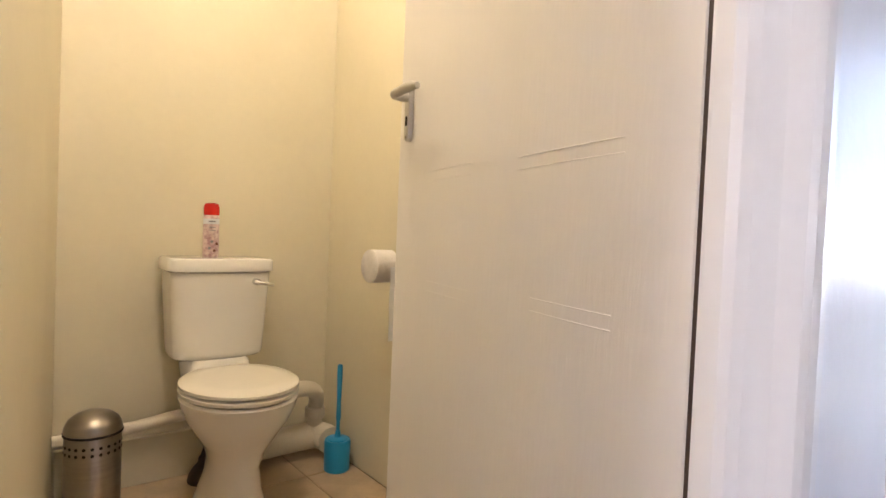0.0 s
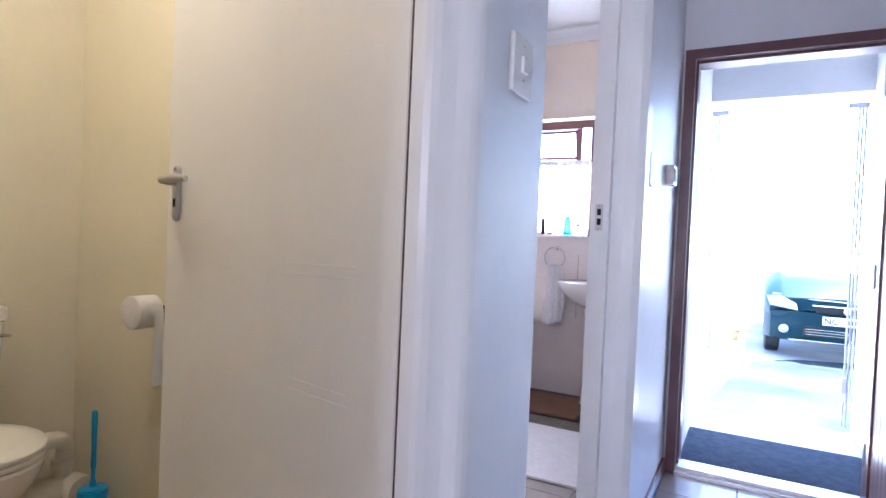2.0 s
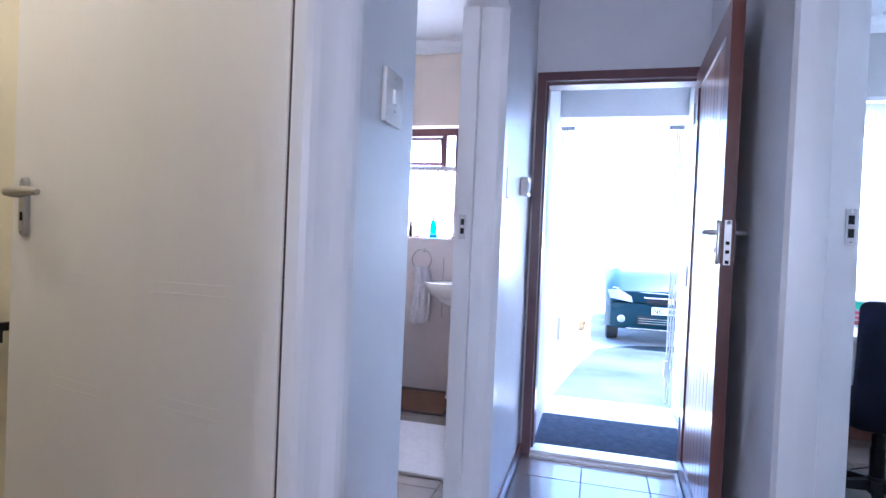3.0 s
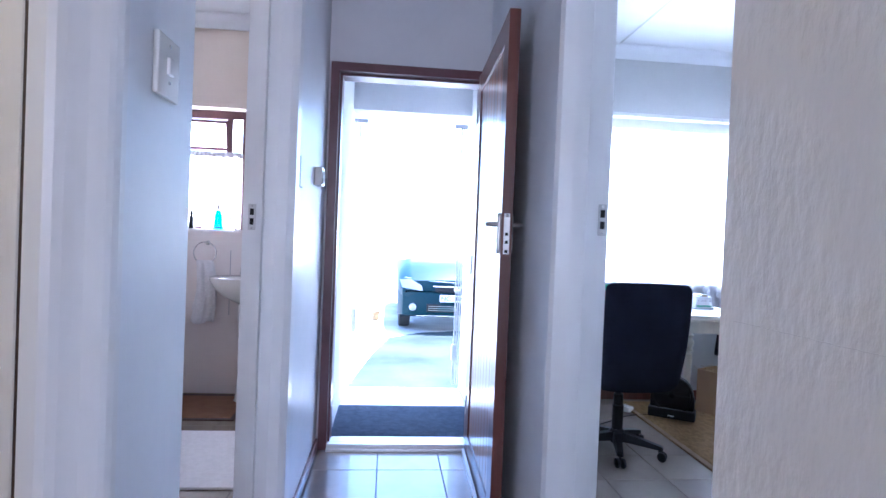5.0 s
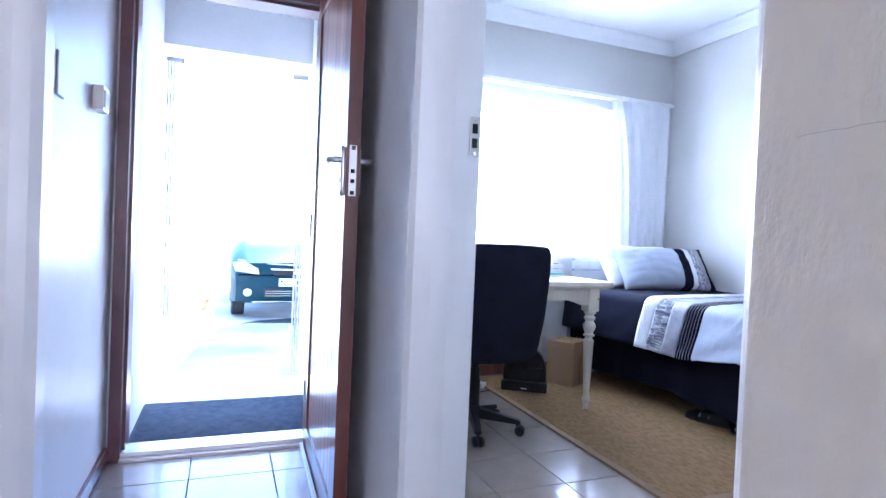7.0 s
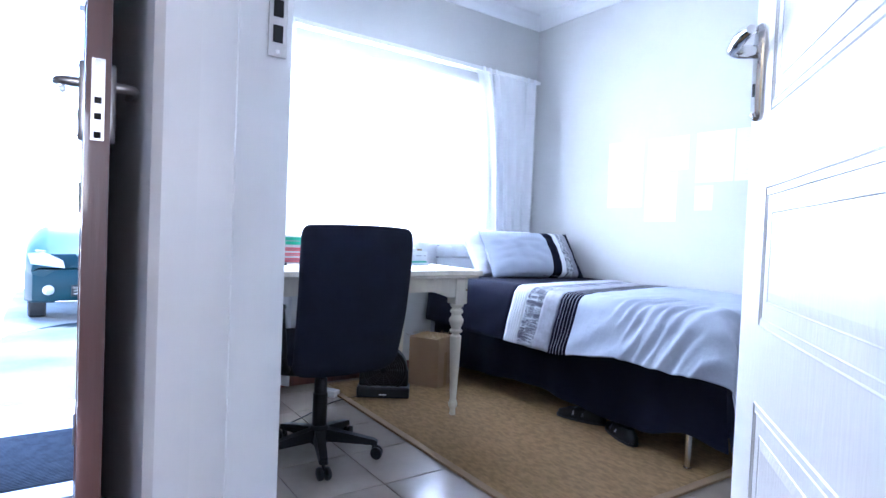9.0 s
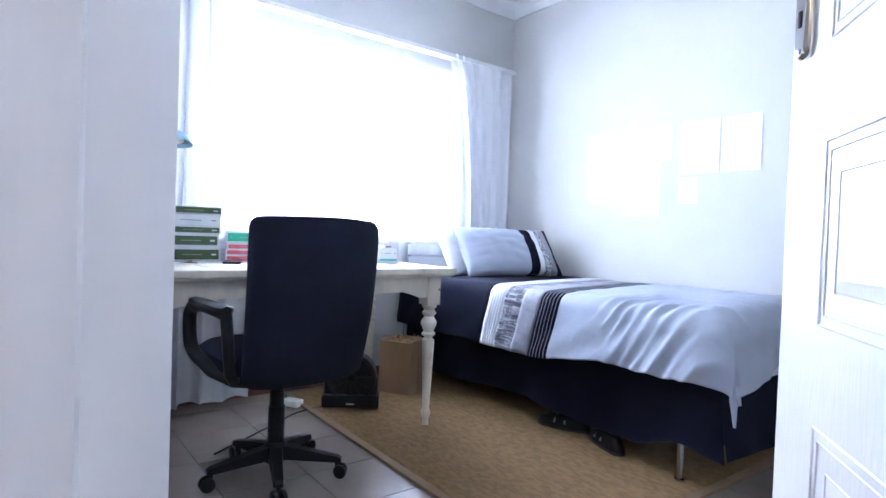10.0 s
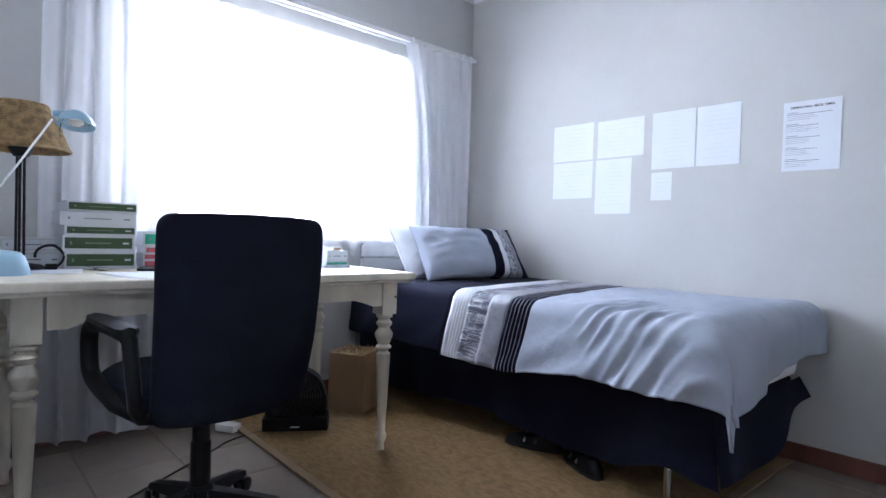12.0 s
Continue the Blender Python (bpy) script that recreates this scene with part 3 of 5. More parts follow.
def drape(y0, y1, z0, z1, x, waves, depth, flare=0.0, seed=0.0, n=90, m=26, top=0.6, anchor=0.3):
    def f(u, v):
        z = z0 + (z1 - z0) * v
        g = 1 - v
        y = y0 + (y1 - y0) * u + flare * (1 - math.exp(-4 * g)) * (u - anchor)
        ph = 2 * math.pi * waves * u + 0.7 * math.sin(3 * u + seed) + 0.5 * math.sin(2.2 * v + seed * 2 + u * 4)
        a = depth * (top + (1 - top) * g) * (0.75 + 0.35 * math.sin(5 * u + seed))
        return (x + a * math.sin(ph) + 0.3 * a * math.sin(2.1 * ph + seed), y + 0.25 * a * math.cos(ph), z + (0.008 * math.sin(ph * 0.5 + seed) if v == 0 else 0))
    return sheet(f, n, m)


for y0, y1, sd, fl, nm in ((0.02, -0.45, 0.4, -0.05, 1), (-1.745, -2.275, 1.9, 0.15, 2)):
    c = thing("curtain", "gathered white cotton curtain hanging from a white rail" if nm == 1 else "gathered white cotton curtain hanging beside the bed corner", "curtain", (4.66, (y0 + y1) / 2, 0), 0, "bedroom curtains")
    part("cloth", drape(y0 - (y0 + y1) / 2, y1 - (y0 + y1) / 2, 0.035, 2.062, 0.0, 5.0, 0.032, fl, sd, anchor=0.3 if nm == 1 else 1.0), M_CURTAIN, c, smooth=True)
    part("heading_tape", drape(y0 - (y0 + y1) / 2, y1 - (y0 + y1) / 2, 2.055, 2.094, 0.0, 9, 0.016, 0, sd, 90, 4, 1.0), M_WHITE, c, smooth=True)
lace = thing("lace_curtain", "sheer white lace net curtain glowing across the window", "net curtain", (4.718, -1.12, 0.0))
part("net", drape(0.80, -0.86, 0.60, 1.99, 0.0, 16, 0.009, 0, 0.8, 200, 12, 1.0), M_SHEER, lace, smooth=True)
bm = bmesh.new()
for i in range(15):
    yc = 0.74 - i * 0.105
    for z, r in ((0.80, 0.020), (0.84, 0.024), (0.88, 0.014)):
        loft([[(-0.012 - (0.002 if k else 0), yc + r * math.cos(a * math.pi / 6), z + r * 0.8 * math.sin(a * math.pi / 6)) for a in range(12)] for k in (0, 1)], bm=bm)
part("lace_pattern", bm, M_SHEER, lace, kind="stuff")
rail = thing("curtain_rail", "white double curtain rail fixed above the window", "curtain rail", (4.70, -1.12, 2.066))
part("front_rail", rbox(-0.045, -1.19, 0.0, -0.027, 1.19, 0.028, 0.003), M_TRIM, rail)
part("back_rail", rbox(0.01, -1.19, 0.0, 0.024, 1.19, 0.024, 0.003), M_TRIM, rail)
for y in (-1.15, -0.4, 0.4, 1.15):
    part("bracket", boxes((-0.03, y - 0.01, 0.024, 0.09, y + 0.01, 0.032)), M_TRIM, rail)
part("end_knob", lathe([(0.004, 0), (0.012, 0.006), (0.012, 0.016), (0.003, 0.022)], 12), M_TRIM, rail, smooth=True).matrix_basis = pose(-0.036, -1.19, 0.014, 90, 0, 0)

# ---- papers on the wall ----
WY = -2.4195


def wall_paper(label, x0, x1, z0, z1, lines=(), curl=0.006, cat="paper sheet"):
    t = thing("wall_paper", label, cat, ((x0 + x1) / 2, WY, (z0 + z1) / 2), 0, "papers pinned on the bedroom wall")
    w, h = abs(x1 - x0) / 2, (z1 - z0) / 2

    def f(u, v):
        return ((u * 2 - 1) * w, 0.001 + curl * (abs(u - 0.5) * 2) ** 4 * (0.5 + 0.5 * v), (v * 2 - 1) * h)
    part("sheet", sheet(f, 10, 6, flip=False), M_PAPER, t)
    return t, w, h


faint = "white paper sheet with faint writing taped to the grey wall"
SHEETS = [(0, 4.067, 3.795, 1.372, 1.580), (0, 4.062, 3.793, 1.154, 1.362), (0, 3.765, 3.488, 1.372, 1.575), (0, 3.772, 3.554, 1.064, 1.362), (0, 3.442, 3.220, 1.290, 1.578), (0, 3.212, 3.012, 1.290, 1.576), (0, 3.440, 3.330, 1.130, 1.272)]
for i, (_, xa, xb, za, zb) in enumerate(SHEETS):
    t, w, h = wall_paper(faint if i < 6 else "small white paper note taped below larger sheets", xa, xb, za, zb, curl=0.0008 + 0.0006 * (i % 3))
    bm = bmesh.new()
    rnd = random.Random(i)
    for k in range(int(h * 2 / 0.022) - 2):
        z = h - 0.03 - k * 0.022
        a = rnd.uniform(0.2, 0.75) * w
        box(bm, -a, 0.0022, z, a * 0.9, 0.0024, z + 0.0016)
    part("faint_writing", bm, M_FAINT, t, kind="stuff")
t, w, h = wall_paper("printed white meal times notice taped to the grey wall", 2.836, 2.622, 1.240, 1.537, curl=0.002, cat="notice")
title = bpy.data.curves.new("title", "FONT")
title.body, title.size, title.align_x, title.offset = "DINING HALL MEAL TIMES", 0.0138, "CENTER", 0.0004
title.extrude = 0.0002
tob = new("title", title)
tob.parent = t
tob.matrix_basis = pose(0.0, 0.0022, h - 0.030, 90, 0, 180)
title.materials.append(M_INK)
bm = bmesh.new()
rnd = random.Random(5)
z = h - 0.048
for block in range(5):
    for k in range(5):
        ln = (0.045, 0.17, 0.10, 0.11, 0.09)[k] * rnd.uniform(0.7, 1.1)
        th = 0.0026 if k < 2 else 0.0013
        box(bm, w - 0.012 - ln, 0.0018, z, w - 0.012, 0.0021, z + th)
        z -= 0.0075
    z -= 0.0125
part("small_print", bm, M_MID, t, kind="stuff")

# ---- bed ----
bed = thing("bed", "single bed with navy valance, made up with grey striped duvet", "bed", (3.73, -1.95, 0.0))
BX, BY = 3.73, -1.95
HX0, HX1, NY = -1.00, 0.98, 0.455


def valance(side):
    def f(u, v):
        z = 0.115 + (0.44 if side == "long" else 0.25) * v
        g = 1 - v
        if side == "long":
            x = HX0 + (HX1 - HX0) * u - g * 0.046 * (1 - u) ** 30
            y = NY - 0.012 + g * (0.008 + 0.012 * math.sin(u * 21) + 0.010 * math.sin(u * 47 + 1))
            z += g * (0.055 * math.exp(-((u - 0.07) / 0.07) ** 2) - 0.02 * math.sin(u * 9))
        else:
            x = HX0 - 0.006 - g * (0.04 + 0.014 * math.sin(u * 13))
            y = NY - 0.012 - (2 * NY - 0.02) * u
            z += g * (0.03 * math.sin(u * 8 + 1) + 0.16 * u * u)
        return (x, y, z)
    return sheet(f, 70, 12)


part("valance", valance("long"), M_NAVY, bed, "navy cloth bed skirt", smooth=True)
part("valance", valance("end"), M_NAVY, bed, "navy cloth bed skirt", smooth=True)
part("base", rbox(HX0 + 0.02, -NY + 0.01, 0.15, HX1, NY - 0.04, 0.363, 0.02, 3), M_NAVY, bed)
part("mattress", rbox(HX0, -NY, 0.365, HX1, NY - 0.015, 0.635, 0.05, 4), M_WHITE, bed, "white fitted sheet on the mattress", smooth=True)
for x, y in ((HX0 + 0.133, NY - 0.022), (HX1 - 0.12, NY - 0.06), (HX0 + 0.145, -NY + 0.08), (HX1 - 0.12, -NY + 0.08)):
    part("leg", lathe([(0.016, 0.0), (0.017, 0.004), (0.017, 0.02), (0.013, 0.022), (0.013, 0.16)], 16, (x, y)), M_CHROME, bed, "chrome leg", smooth=True)
hb = part("headboard", boxes((HX1 + 0.01, -NY + 0.05, 0.56, HX1 + 0.03, NY - 0.05, 0.60)), M_MID, bed, "pale grey painted slatted headboard")
for y in (-NY, NY - 0.05):
    part("post", boxes((HX1 + 0.01, y, 0.10, HX1 + 0.04, y + 0.05, 0.855)), M_MID, hb)
for z in (0.62, 0.70, 0.78):
    part("slat", rbox(HX1 - 0.005, -NY - 0.002, z, HX1 + 0.009, NY + 0.002, z + 0.068, 0.003), M_BOXW, hb)

TOPZ = 0.672


def cover(x_a, x_b, nx=30, ny=70, lift=0.0):
    """The duvet between two distances along the bed: x_a, x_b run past the foot, where it hangs down."""
    return sheet(cover_point(x_a, x_b, lift), nx, ny)


def cover_point(x_a, x_b, lift=0.0):
    def f(u, v):
        d = x_a + (x_b - x_a) * u
        s = v * (1.235 - 0.055 * max(0.0, min(1.0, (d - 0.50) / 0.35)))
        so = max(0.0, s - 0.925)
        x = 0.30 - min(d, 1.30)
        to = max(0.0, d - 1.28)
        y = -NY + 0.004 + min(s, 0.925)
        puff = 0.020 * math.sin(min(1.0, s / 0.925) * math.pi) ** 0.5 * (0.15 + 0.85 * max(0.0, min(1.0, (d - 0.50) / 0.35))) if 0 < s < 0.925 else 0.0
        wr = noise.noise(Vector((x * 5, y * 5, 2.0))) * 0.010 + noise.noise(Vector((x * 16 + y * 8, y * 5 - x * 3, 5.0))) * 0.006
        z = TOPZ + lift + puff + wr * max(0.25, min(1.0, 3 * (d - 0.4)))
        soft = 0.055 + 0.03 * max(0.0, min(1.0, (d - 0.6) / 0.5))
        foot = max(0.0, min(1.0, (d - 0.65) / 0.30))
        edge = math.exp(-((s - 1.02) / 0.14) ** 2)
        q = (x - 0.75 * (y + min(so, 0.25))) * 40 + 1.9 * noise.noise(Vector((x * 3, s * 3, 9.0)))
        ridge = (0.5 + 0.5 * math.cos(2 * q)) ** 1.6 * max(0.0, 0.55 + 1.3 * noise.noise(Vector((x * 6, s * 5, 1.0))))
        fine = math.sin((x - 0.6 * (y + so)) * 75 + 2 * noise.noise(Vector((x * 5, s * 5, 4.0)))) * max(0.0, noise.noise(Vector((x * 5, s * 6, 7.0))) + 0.15)
        z += (0.012 * ridge * foot + 0.010 * fine * min(1.0, max(0.0, d - 0.45) * 4)) * math.exp(-((s - 0.98) / 0.24) ** 2)
        if to > 0 or d > 1.1:
            r2 = (0.5 + 0.5 * math.cos(y * 60 + 2.5 * noise.noise(Vector((y * 4, d * 3, 3.0))))) ** 1.5
            z += 0.012 * r2 * math.exp(-((d - 1.3) / 0.12) ** 2)
        side = foot_drop = 0.0
        if so > 0:
            a = min(so / soft, 1.0) * math.pi / 2
            y += soft * math.sin(a) * 0.85
            side = soft * (1 - math.cos(a)) + max(0.0, so - soft)
            k = max(0.0, so - 0.03) / 0.25
            fold = math.sin((x * 30 - so * 34) + 1.5 * math.sin(x * 7)) * (0.35 + 0.65 * max(0.0, min(1.0, (d - 0.55) / 0.4)))
            calm = 1 - min(1.0, to / 0.08)
            y += k * (0.016 + 0.010 * fold * calm) + 0.018 * ridge * foot * (0.35 + 0.65 * k) * calm
        if to > 0:
            a = min(to / soft, 1.0) * math.pi / 2
            x -= soft * math.sin(a) * 1.1
            near = max(0.0, min(1.0, (s - 0.45) / 0.475))
            foot_drop = soft * (1 - math.cos(a)) + max(0.0, to - soft) + 0.45 * to * near * near * (3 - 2 * near)
            k = max(0.0, to - 0.02) / 0.15
            x -= k * (0.016 + 0.007 * math.sin(y * 19 + 1) + 0.003 * math.sin(y * 47))
        z -= math.hypot(side, foot_drop)
        if so > 0 and to > 0:
            y -= 0.18 * to * min(1.0, so / 0.12)
        skew = max(0.0, min(1.0, (1.25 - d) / 0.5)) * max(0.0, min(1.0, (d + 0.35) / 0.35))
        x += skew * ((0.075 - 0.160 * s / 0.925) if s < 0.925 else (-0.085 + 0.065 * min(1.0, so / 0.28)))
        return (x, y, z)
    return f


duvet = thing("duvet", "grey duvet with navy, white and patterned bands, hanging over bed edge", "duvet", (BX, BY, 0.0))
BANDS = [("navy_section", -0.66, 0.098, M_NAVY, 24), ("white_band", 0.098, 0.205, M_WHITE, 5), ("patterned_band", 0.205, 0.325, M_PRINT, 8), ("satin_band", 0.325, 0.435, M_MID, 6), ("pleated_band", 0.435, 0.552, M_NAVY, 12), ("main_section", 0.552, 1.47, M_GREY, 190)]
for nm, a, b, m, k in BANDS:
    solid(part(nm, cover(a, b, k, 170 if nm == "main_section" else 60), m, duvet, smooth=True), 0.012, -1)

def cover_line(d, r=0.0016):
    b2 = cover(d, d + 0.004, 1, 60, 0.002)
    b2.verts.ensure_lookup_table()
    pts = [b2.verts[i].co.copy() for i in range(61)]
    b2.free()
    return [p + Vector((0, 0.002, 0.0)) for p in pts]


for q in (0.455, 0.475, 0.495, 0.515, 0.535):
    part("pleat_stitching", tube(cover_line(q), 0.0016, 5), M_MID, duvet)
for q in (0.115, 0.133, 0.151, 0.169, 0.187):
    part("pintuck", tube(cover_line(q), 0.0018, 5), M_WHITE, duvet)
bm = bmesh.new()
rnd = random.Random(3)
printed = cover_point(0.215, 0.318, 0.002)
for k in range(230):
    v = 0.03 + 0.955 * k / 230
    blocks = [(0.0, 0.16), (0.22, 0.62), (0.70, 1.0)] if (k // 14) % 3 else [(0.05, 0.30), (0.38, 0.95)]
    for a, b in blocks:
        a, b = a + rnd.uniform(-0.04, 0.04), b + rnd.uniform(-0.06, 0.06)
        if rnd.random() < 0.28:
            continue
        a, b, dv = max(0.0, a), min(1.0, b), 0.0012
        row = [[bm.verts.new(Vector(printed(a + (b - a) * q / 3, v + e)) + Vector((0, 0.002, 0.0005))) for e in (-dv, dv)] for q in range(4)]
        for p, q in zip(row, row[1:]):
            bm.faces.new((p[0], q[0], q[1], p[1]))
part("embroidery", bm, M_THREAD, duvet, kind="stuff")


def pillow(label, at, lean, yaw, w, h, t, bands):
    p = thing("pillow", label, "pillow", at, yaw, "bed pillows")

    bm = bmesh.new()
    mats = [M_GREY, M_NAVY, M_WHITE, M_MID, M_PRINT]

    def f(s):
        def g(a, b):
            u, v = a * 2 - 1, b * 2 - 1
            bulge = max(0.0, (1 - abs(u) ** 3.0) * (1 - abs(v) ** 2.6)) ** 0.55
            pinch = 1 - 0.05 * (1 - abs(u) ** 2) if abs(v) > 0.95 else 1
            uu = u * (1 - 0.045 * (1 - v * v))
            vv = v * (1 - 0.07 * (1 - u * u)) * pinch
            wr = 0.010 * noise.noise(Vector((u * 4, v * 4, s * 3.0))) + 0.006 * math.sin(9 * u + 6 * v) * abs(u) ** 3
            wr += 0.012 * max(0.0, noise.noise(Vector((u * 2.5 - v * 2, v * 9 + u * 3, s * 2.0 + w * 9)))) * max(0.0, u + 0.2)
            return (s * (t * bulge + 0.002) + wr * bulge, uu * w, vv * h + h)
        return g
    sheet(f(-1), 80, 30, bm)
    sheet(f(1), 80, 30, bm)
    for n, face in enumerate(bm.faces):
        u = 2 * ((n // 30) % 80 + 0.5) / 80 - 1
        for lo, hi, k in bands:
            if lo <= u < hi:
                face.material_index = k
    bmesh.ops.remove_doubles(bm, verts=bm.verts, dist=0.0030)
    ob = part("cushion", bm, mats, p, smooth=True)
    ob.matrix_basis = pose(0, 0, 0, 0, lean, 0)
    return p


pillow("light grey pillow with navy and white bands leaning at the headboard", (4.19, -1.955, 0.672), 36, -8, 0.36, 0.180, 0.085, [(-1.0, -0.84, 1), (-0.84, -0.72, 3), (-0.72, -0.54, 4), (-0.54, -0.44, 2), (-0.44, -0.26, 1)])
pillow("plain pale grey pillow behind a striped pillow", (4.37, -1.90, 0.672), 34, 4, 0.34, 0.18, 0.07, [(-1, 1, 2)])

strap = thing("shoe", "dark shoe lying under the bed", "shoe", (3.50, -1.60, 0.012), 20, "shoes under the bed")
part("upper", loft([ring(0, 0, 0.012, 0.13, 0.042, 20, 2.4), ring(-0.005, 0, 0.035, 0.125, 0.040, 20, 2.4), ring(-0.02, 0, 0.055, 0.09, 0.032, 20), ring(-0.05, 0, 0.065, 0.05, 0.026, 20)]), M_BLACK, strap, smooth=True)
part("sole", loft([ring(0, 0, 0.0, 0.132, 0.043, 20, 2.4), ring(0, 0, 0.012, 0.132, 0.043, 20, 2.4)]), M_GRILLE, strap, "dark grey rubber sole")
for xx in (-0.02, 0.03):
    part("buckle_strap", tube(arc((xx, -0.043, 0.030), (xx, 0.0, 0.085), (xx, 0.043, 0.030), 10), 0.006, 6), M_MID, strap, "grey strap", smooth=True)
s2 = copy_thing(strap, pose(3.24, -1.58, 0.012, 0, 0, -25))

# ---- desk ----
desk = thing("desk", "distressed cream-white wooden desk with turned legs", "desk", (4.15, -0.46, 0.0))
DX0, DX1, DY0, DY1, DZ = -0.355, 0.36, -0.695, 0.742, 0.757
LY = 0.608
part("tabletop", rbox(DX0, DY0, DZ - 0.030, DX1, DY1, DZ, 0.007, 3), M_CREAM, desk)
part("top_moulding", rbox(DX0 + 0.015, DY0 + 0.015, DZ - 0.042, DX1 - 0.015, DY1 - 0.015, DZ - 0.0305, 0.004, 2), M_CREAM, desk)


def apron(x, ya, yb):
    prof = [(ya, DZ - 0.043), (yb, DZ - 0.043)]
    bot = []
    for i in range(25):
        t = i / 24
        y = yb + (ya - yb) * t
        e = min(t, 1 - t) * abs(yb - ya)
        d = 0.138 if e < 0.05 else (0.138 - 0.028 * (0.5 - 0.5 * math.cos(math.pi * min(1.0, (e - 0.05) / 0.08))))
        bot.append((y, DZ - d))
    pts = prof + bot
    return loft([[(x, y, z) for y, z in pts], [(x + 0.018, y, z) for y, z in pts]])


part("apron", apron(DX0 + 0.055, DY0 + 0.123, LY - 0.045), M_CREAM, desk)
part("apron", apron(DX1 - 0.07, DY0 + 0.123, LY - 0.045), M_CREAM, desk)
for y in (DY0 + 0.06, LY):
    part("apron", boxes((DX0 + 0.130, y, DZ - 0.14, DX1 - 0.120, y + 0.018, DZ - 0.043)), M_CREAM, desk)
leg_prof = [(0.010, 0.0), (0.018, 0.004), (0.019, 0.012), (0.016, 0.03), (0.017, 0.045), (0.026, 0.058), (0.028, 0.070), (0.024, 0.082), (0.018, 0.092), (0.021, 0.12), (0.030, 0.30), (0.034, 0.400), (0.034, 0.415), (0.026, 0.424), (0.026, 0.430), (0.036, 0.438), (0.037, 0.445), (0.029, 0.455), (0.034, 0.470), (0.040, 0.490), (0.040, 0.502), (0.032, 0.518), (0.029, 0.526), (0.036, 0.536), (0.037, 0.546), (0.030, 0.556), (0.030, 0.562), (0.038, 0.570), (0.038, 0.578), (0.031, 0.586)]
for y in (DY0 + 0.094, LY):
    for x in (DX0 + 0.085, DX1 - 0.075):
        lg = part("leg", lathe([(r * 0.84 if z < 0.41 else 0.0265 + (r - 0.032) * 1.3, z) for r, z in leg_prof], 28, (x, y)), M_CREAM, desk, smooth=True)
        part("leg_block", rbox(x - 0.036, y - 0.036, 0.582, x + 0.036, y + 0.036, DZ - 0.043, 0.003), M_CREAM, lg)
part("screw_plug", lathe([(0.006, 0), (0.006, 0.002)], 10), M_BIND, desk).matrix_basis = pose(DX0 + 0.0405, DY0 + 0.072, 0.655, 0, -90, 0)

# ---- office chair ----
chair = thing("office_chair", "black fabric office chair with padded back and loop arms", "office chair", (3.74, -0.278, 0.0), 3)


def back_shell():
    rings = []
    for i in range(37):
        t = 0.5 - 0.5 * math.cos(math.pi * i / 36)
        z = 0.392 + 0.555 * t
        w = 0.216 + 0.015 * math.sin(min(1, t * 1.15) * math.pi / 2)
        if t > 0.93:
            w -= 0.035 * (1 - math.sqrt(max(0.0, 1 - ((t - 0.93) / 0.07) ** 2)))
        if t < 0.08:
            w -= 0.05 * (1 - math.sqrt(max(0.0, 1 - ((0.08 - t) / 0.08) ** 2)))
        x = -0.235 - 0.075 * t - 0.02 * math.sin(t * math.pi)
        th = 0.036 * (1 - 0.55 * (abs(2 * t - 1)) ** 6)
        r = []
        for k in range(36):
            a = 2 * math.pi * k / 36
            c, s = math.cos(a), math.sin(a)
            yy = w * math.copysign(abs(c) ** 0.35, c)
            xx = th * math.copysign(abs(s) ** 0.8, s)
            curve = 0.030 * (yy / w) ** 2
            wr = 0.003 * noise.noise(Vector((yy * 14, z * 9, xx * 4)))
            r.append((x + xx + curve + wr, yy, z + 0.006 * math.cos(yy / w * 1.5) * t))
        rings.append(r)
    return loft(rings)


part("backrest", back_shell(), M_FABRIC, chair, smooth=True)
part("seat", loft([ring(0.0, 0, 0.425, 0.20, 0.20, 40, 4), ring(0.0, 0, 0.432, 0.235, 0.235, 40, 4), ring(0.0, 0, 0.475, 0.245, 0.245, 40, 4), ring(0, 0, 0.495, 0.22, 0.22, 40, 4), ring(0, 0, 0.50, 0.12, 0.12, 40, 3)]), M_FABRIC, chair, smooth=True)
part("seat_plate", rbox(-0.13, -0.10, 0.385, 0.10, 0.10, 0.424, 0.008), M_BLACK, chair)
part("back_bracket", tube(arc((-0.05, 0, 0.395), (-0.26, 0, 0.37), (-0.245, 0, 0.56), 10), 0.022, 10), M_BLACK, chair, smooth=True)
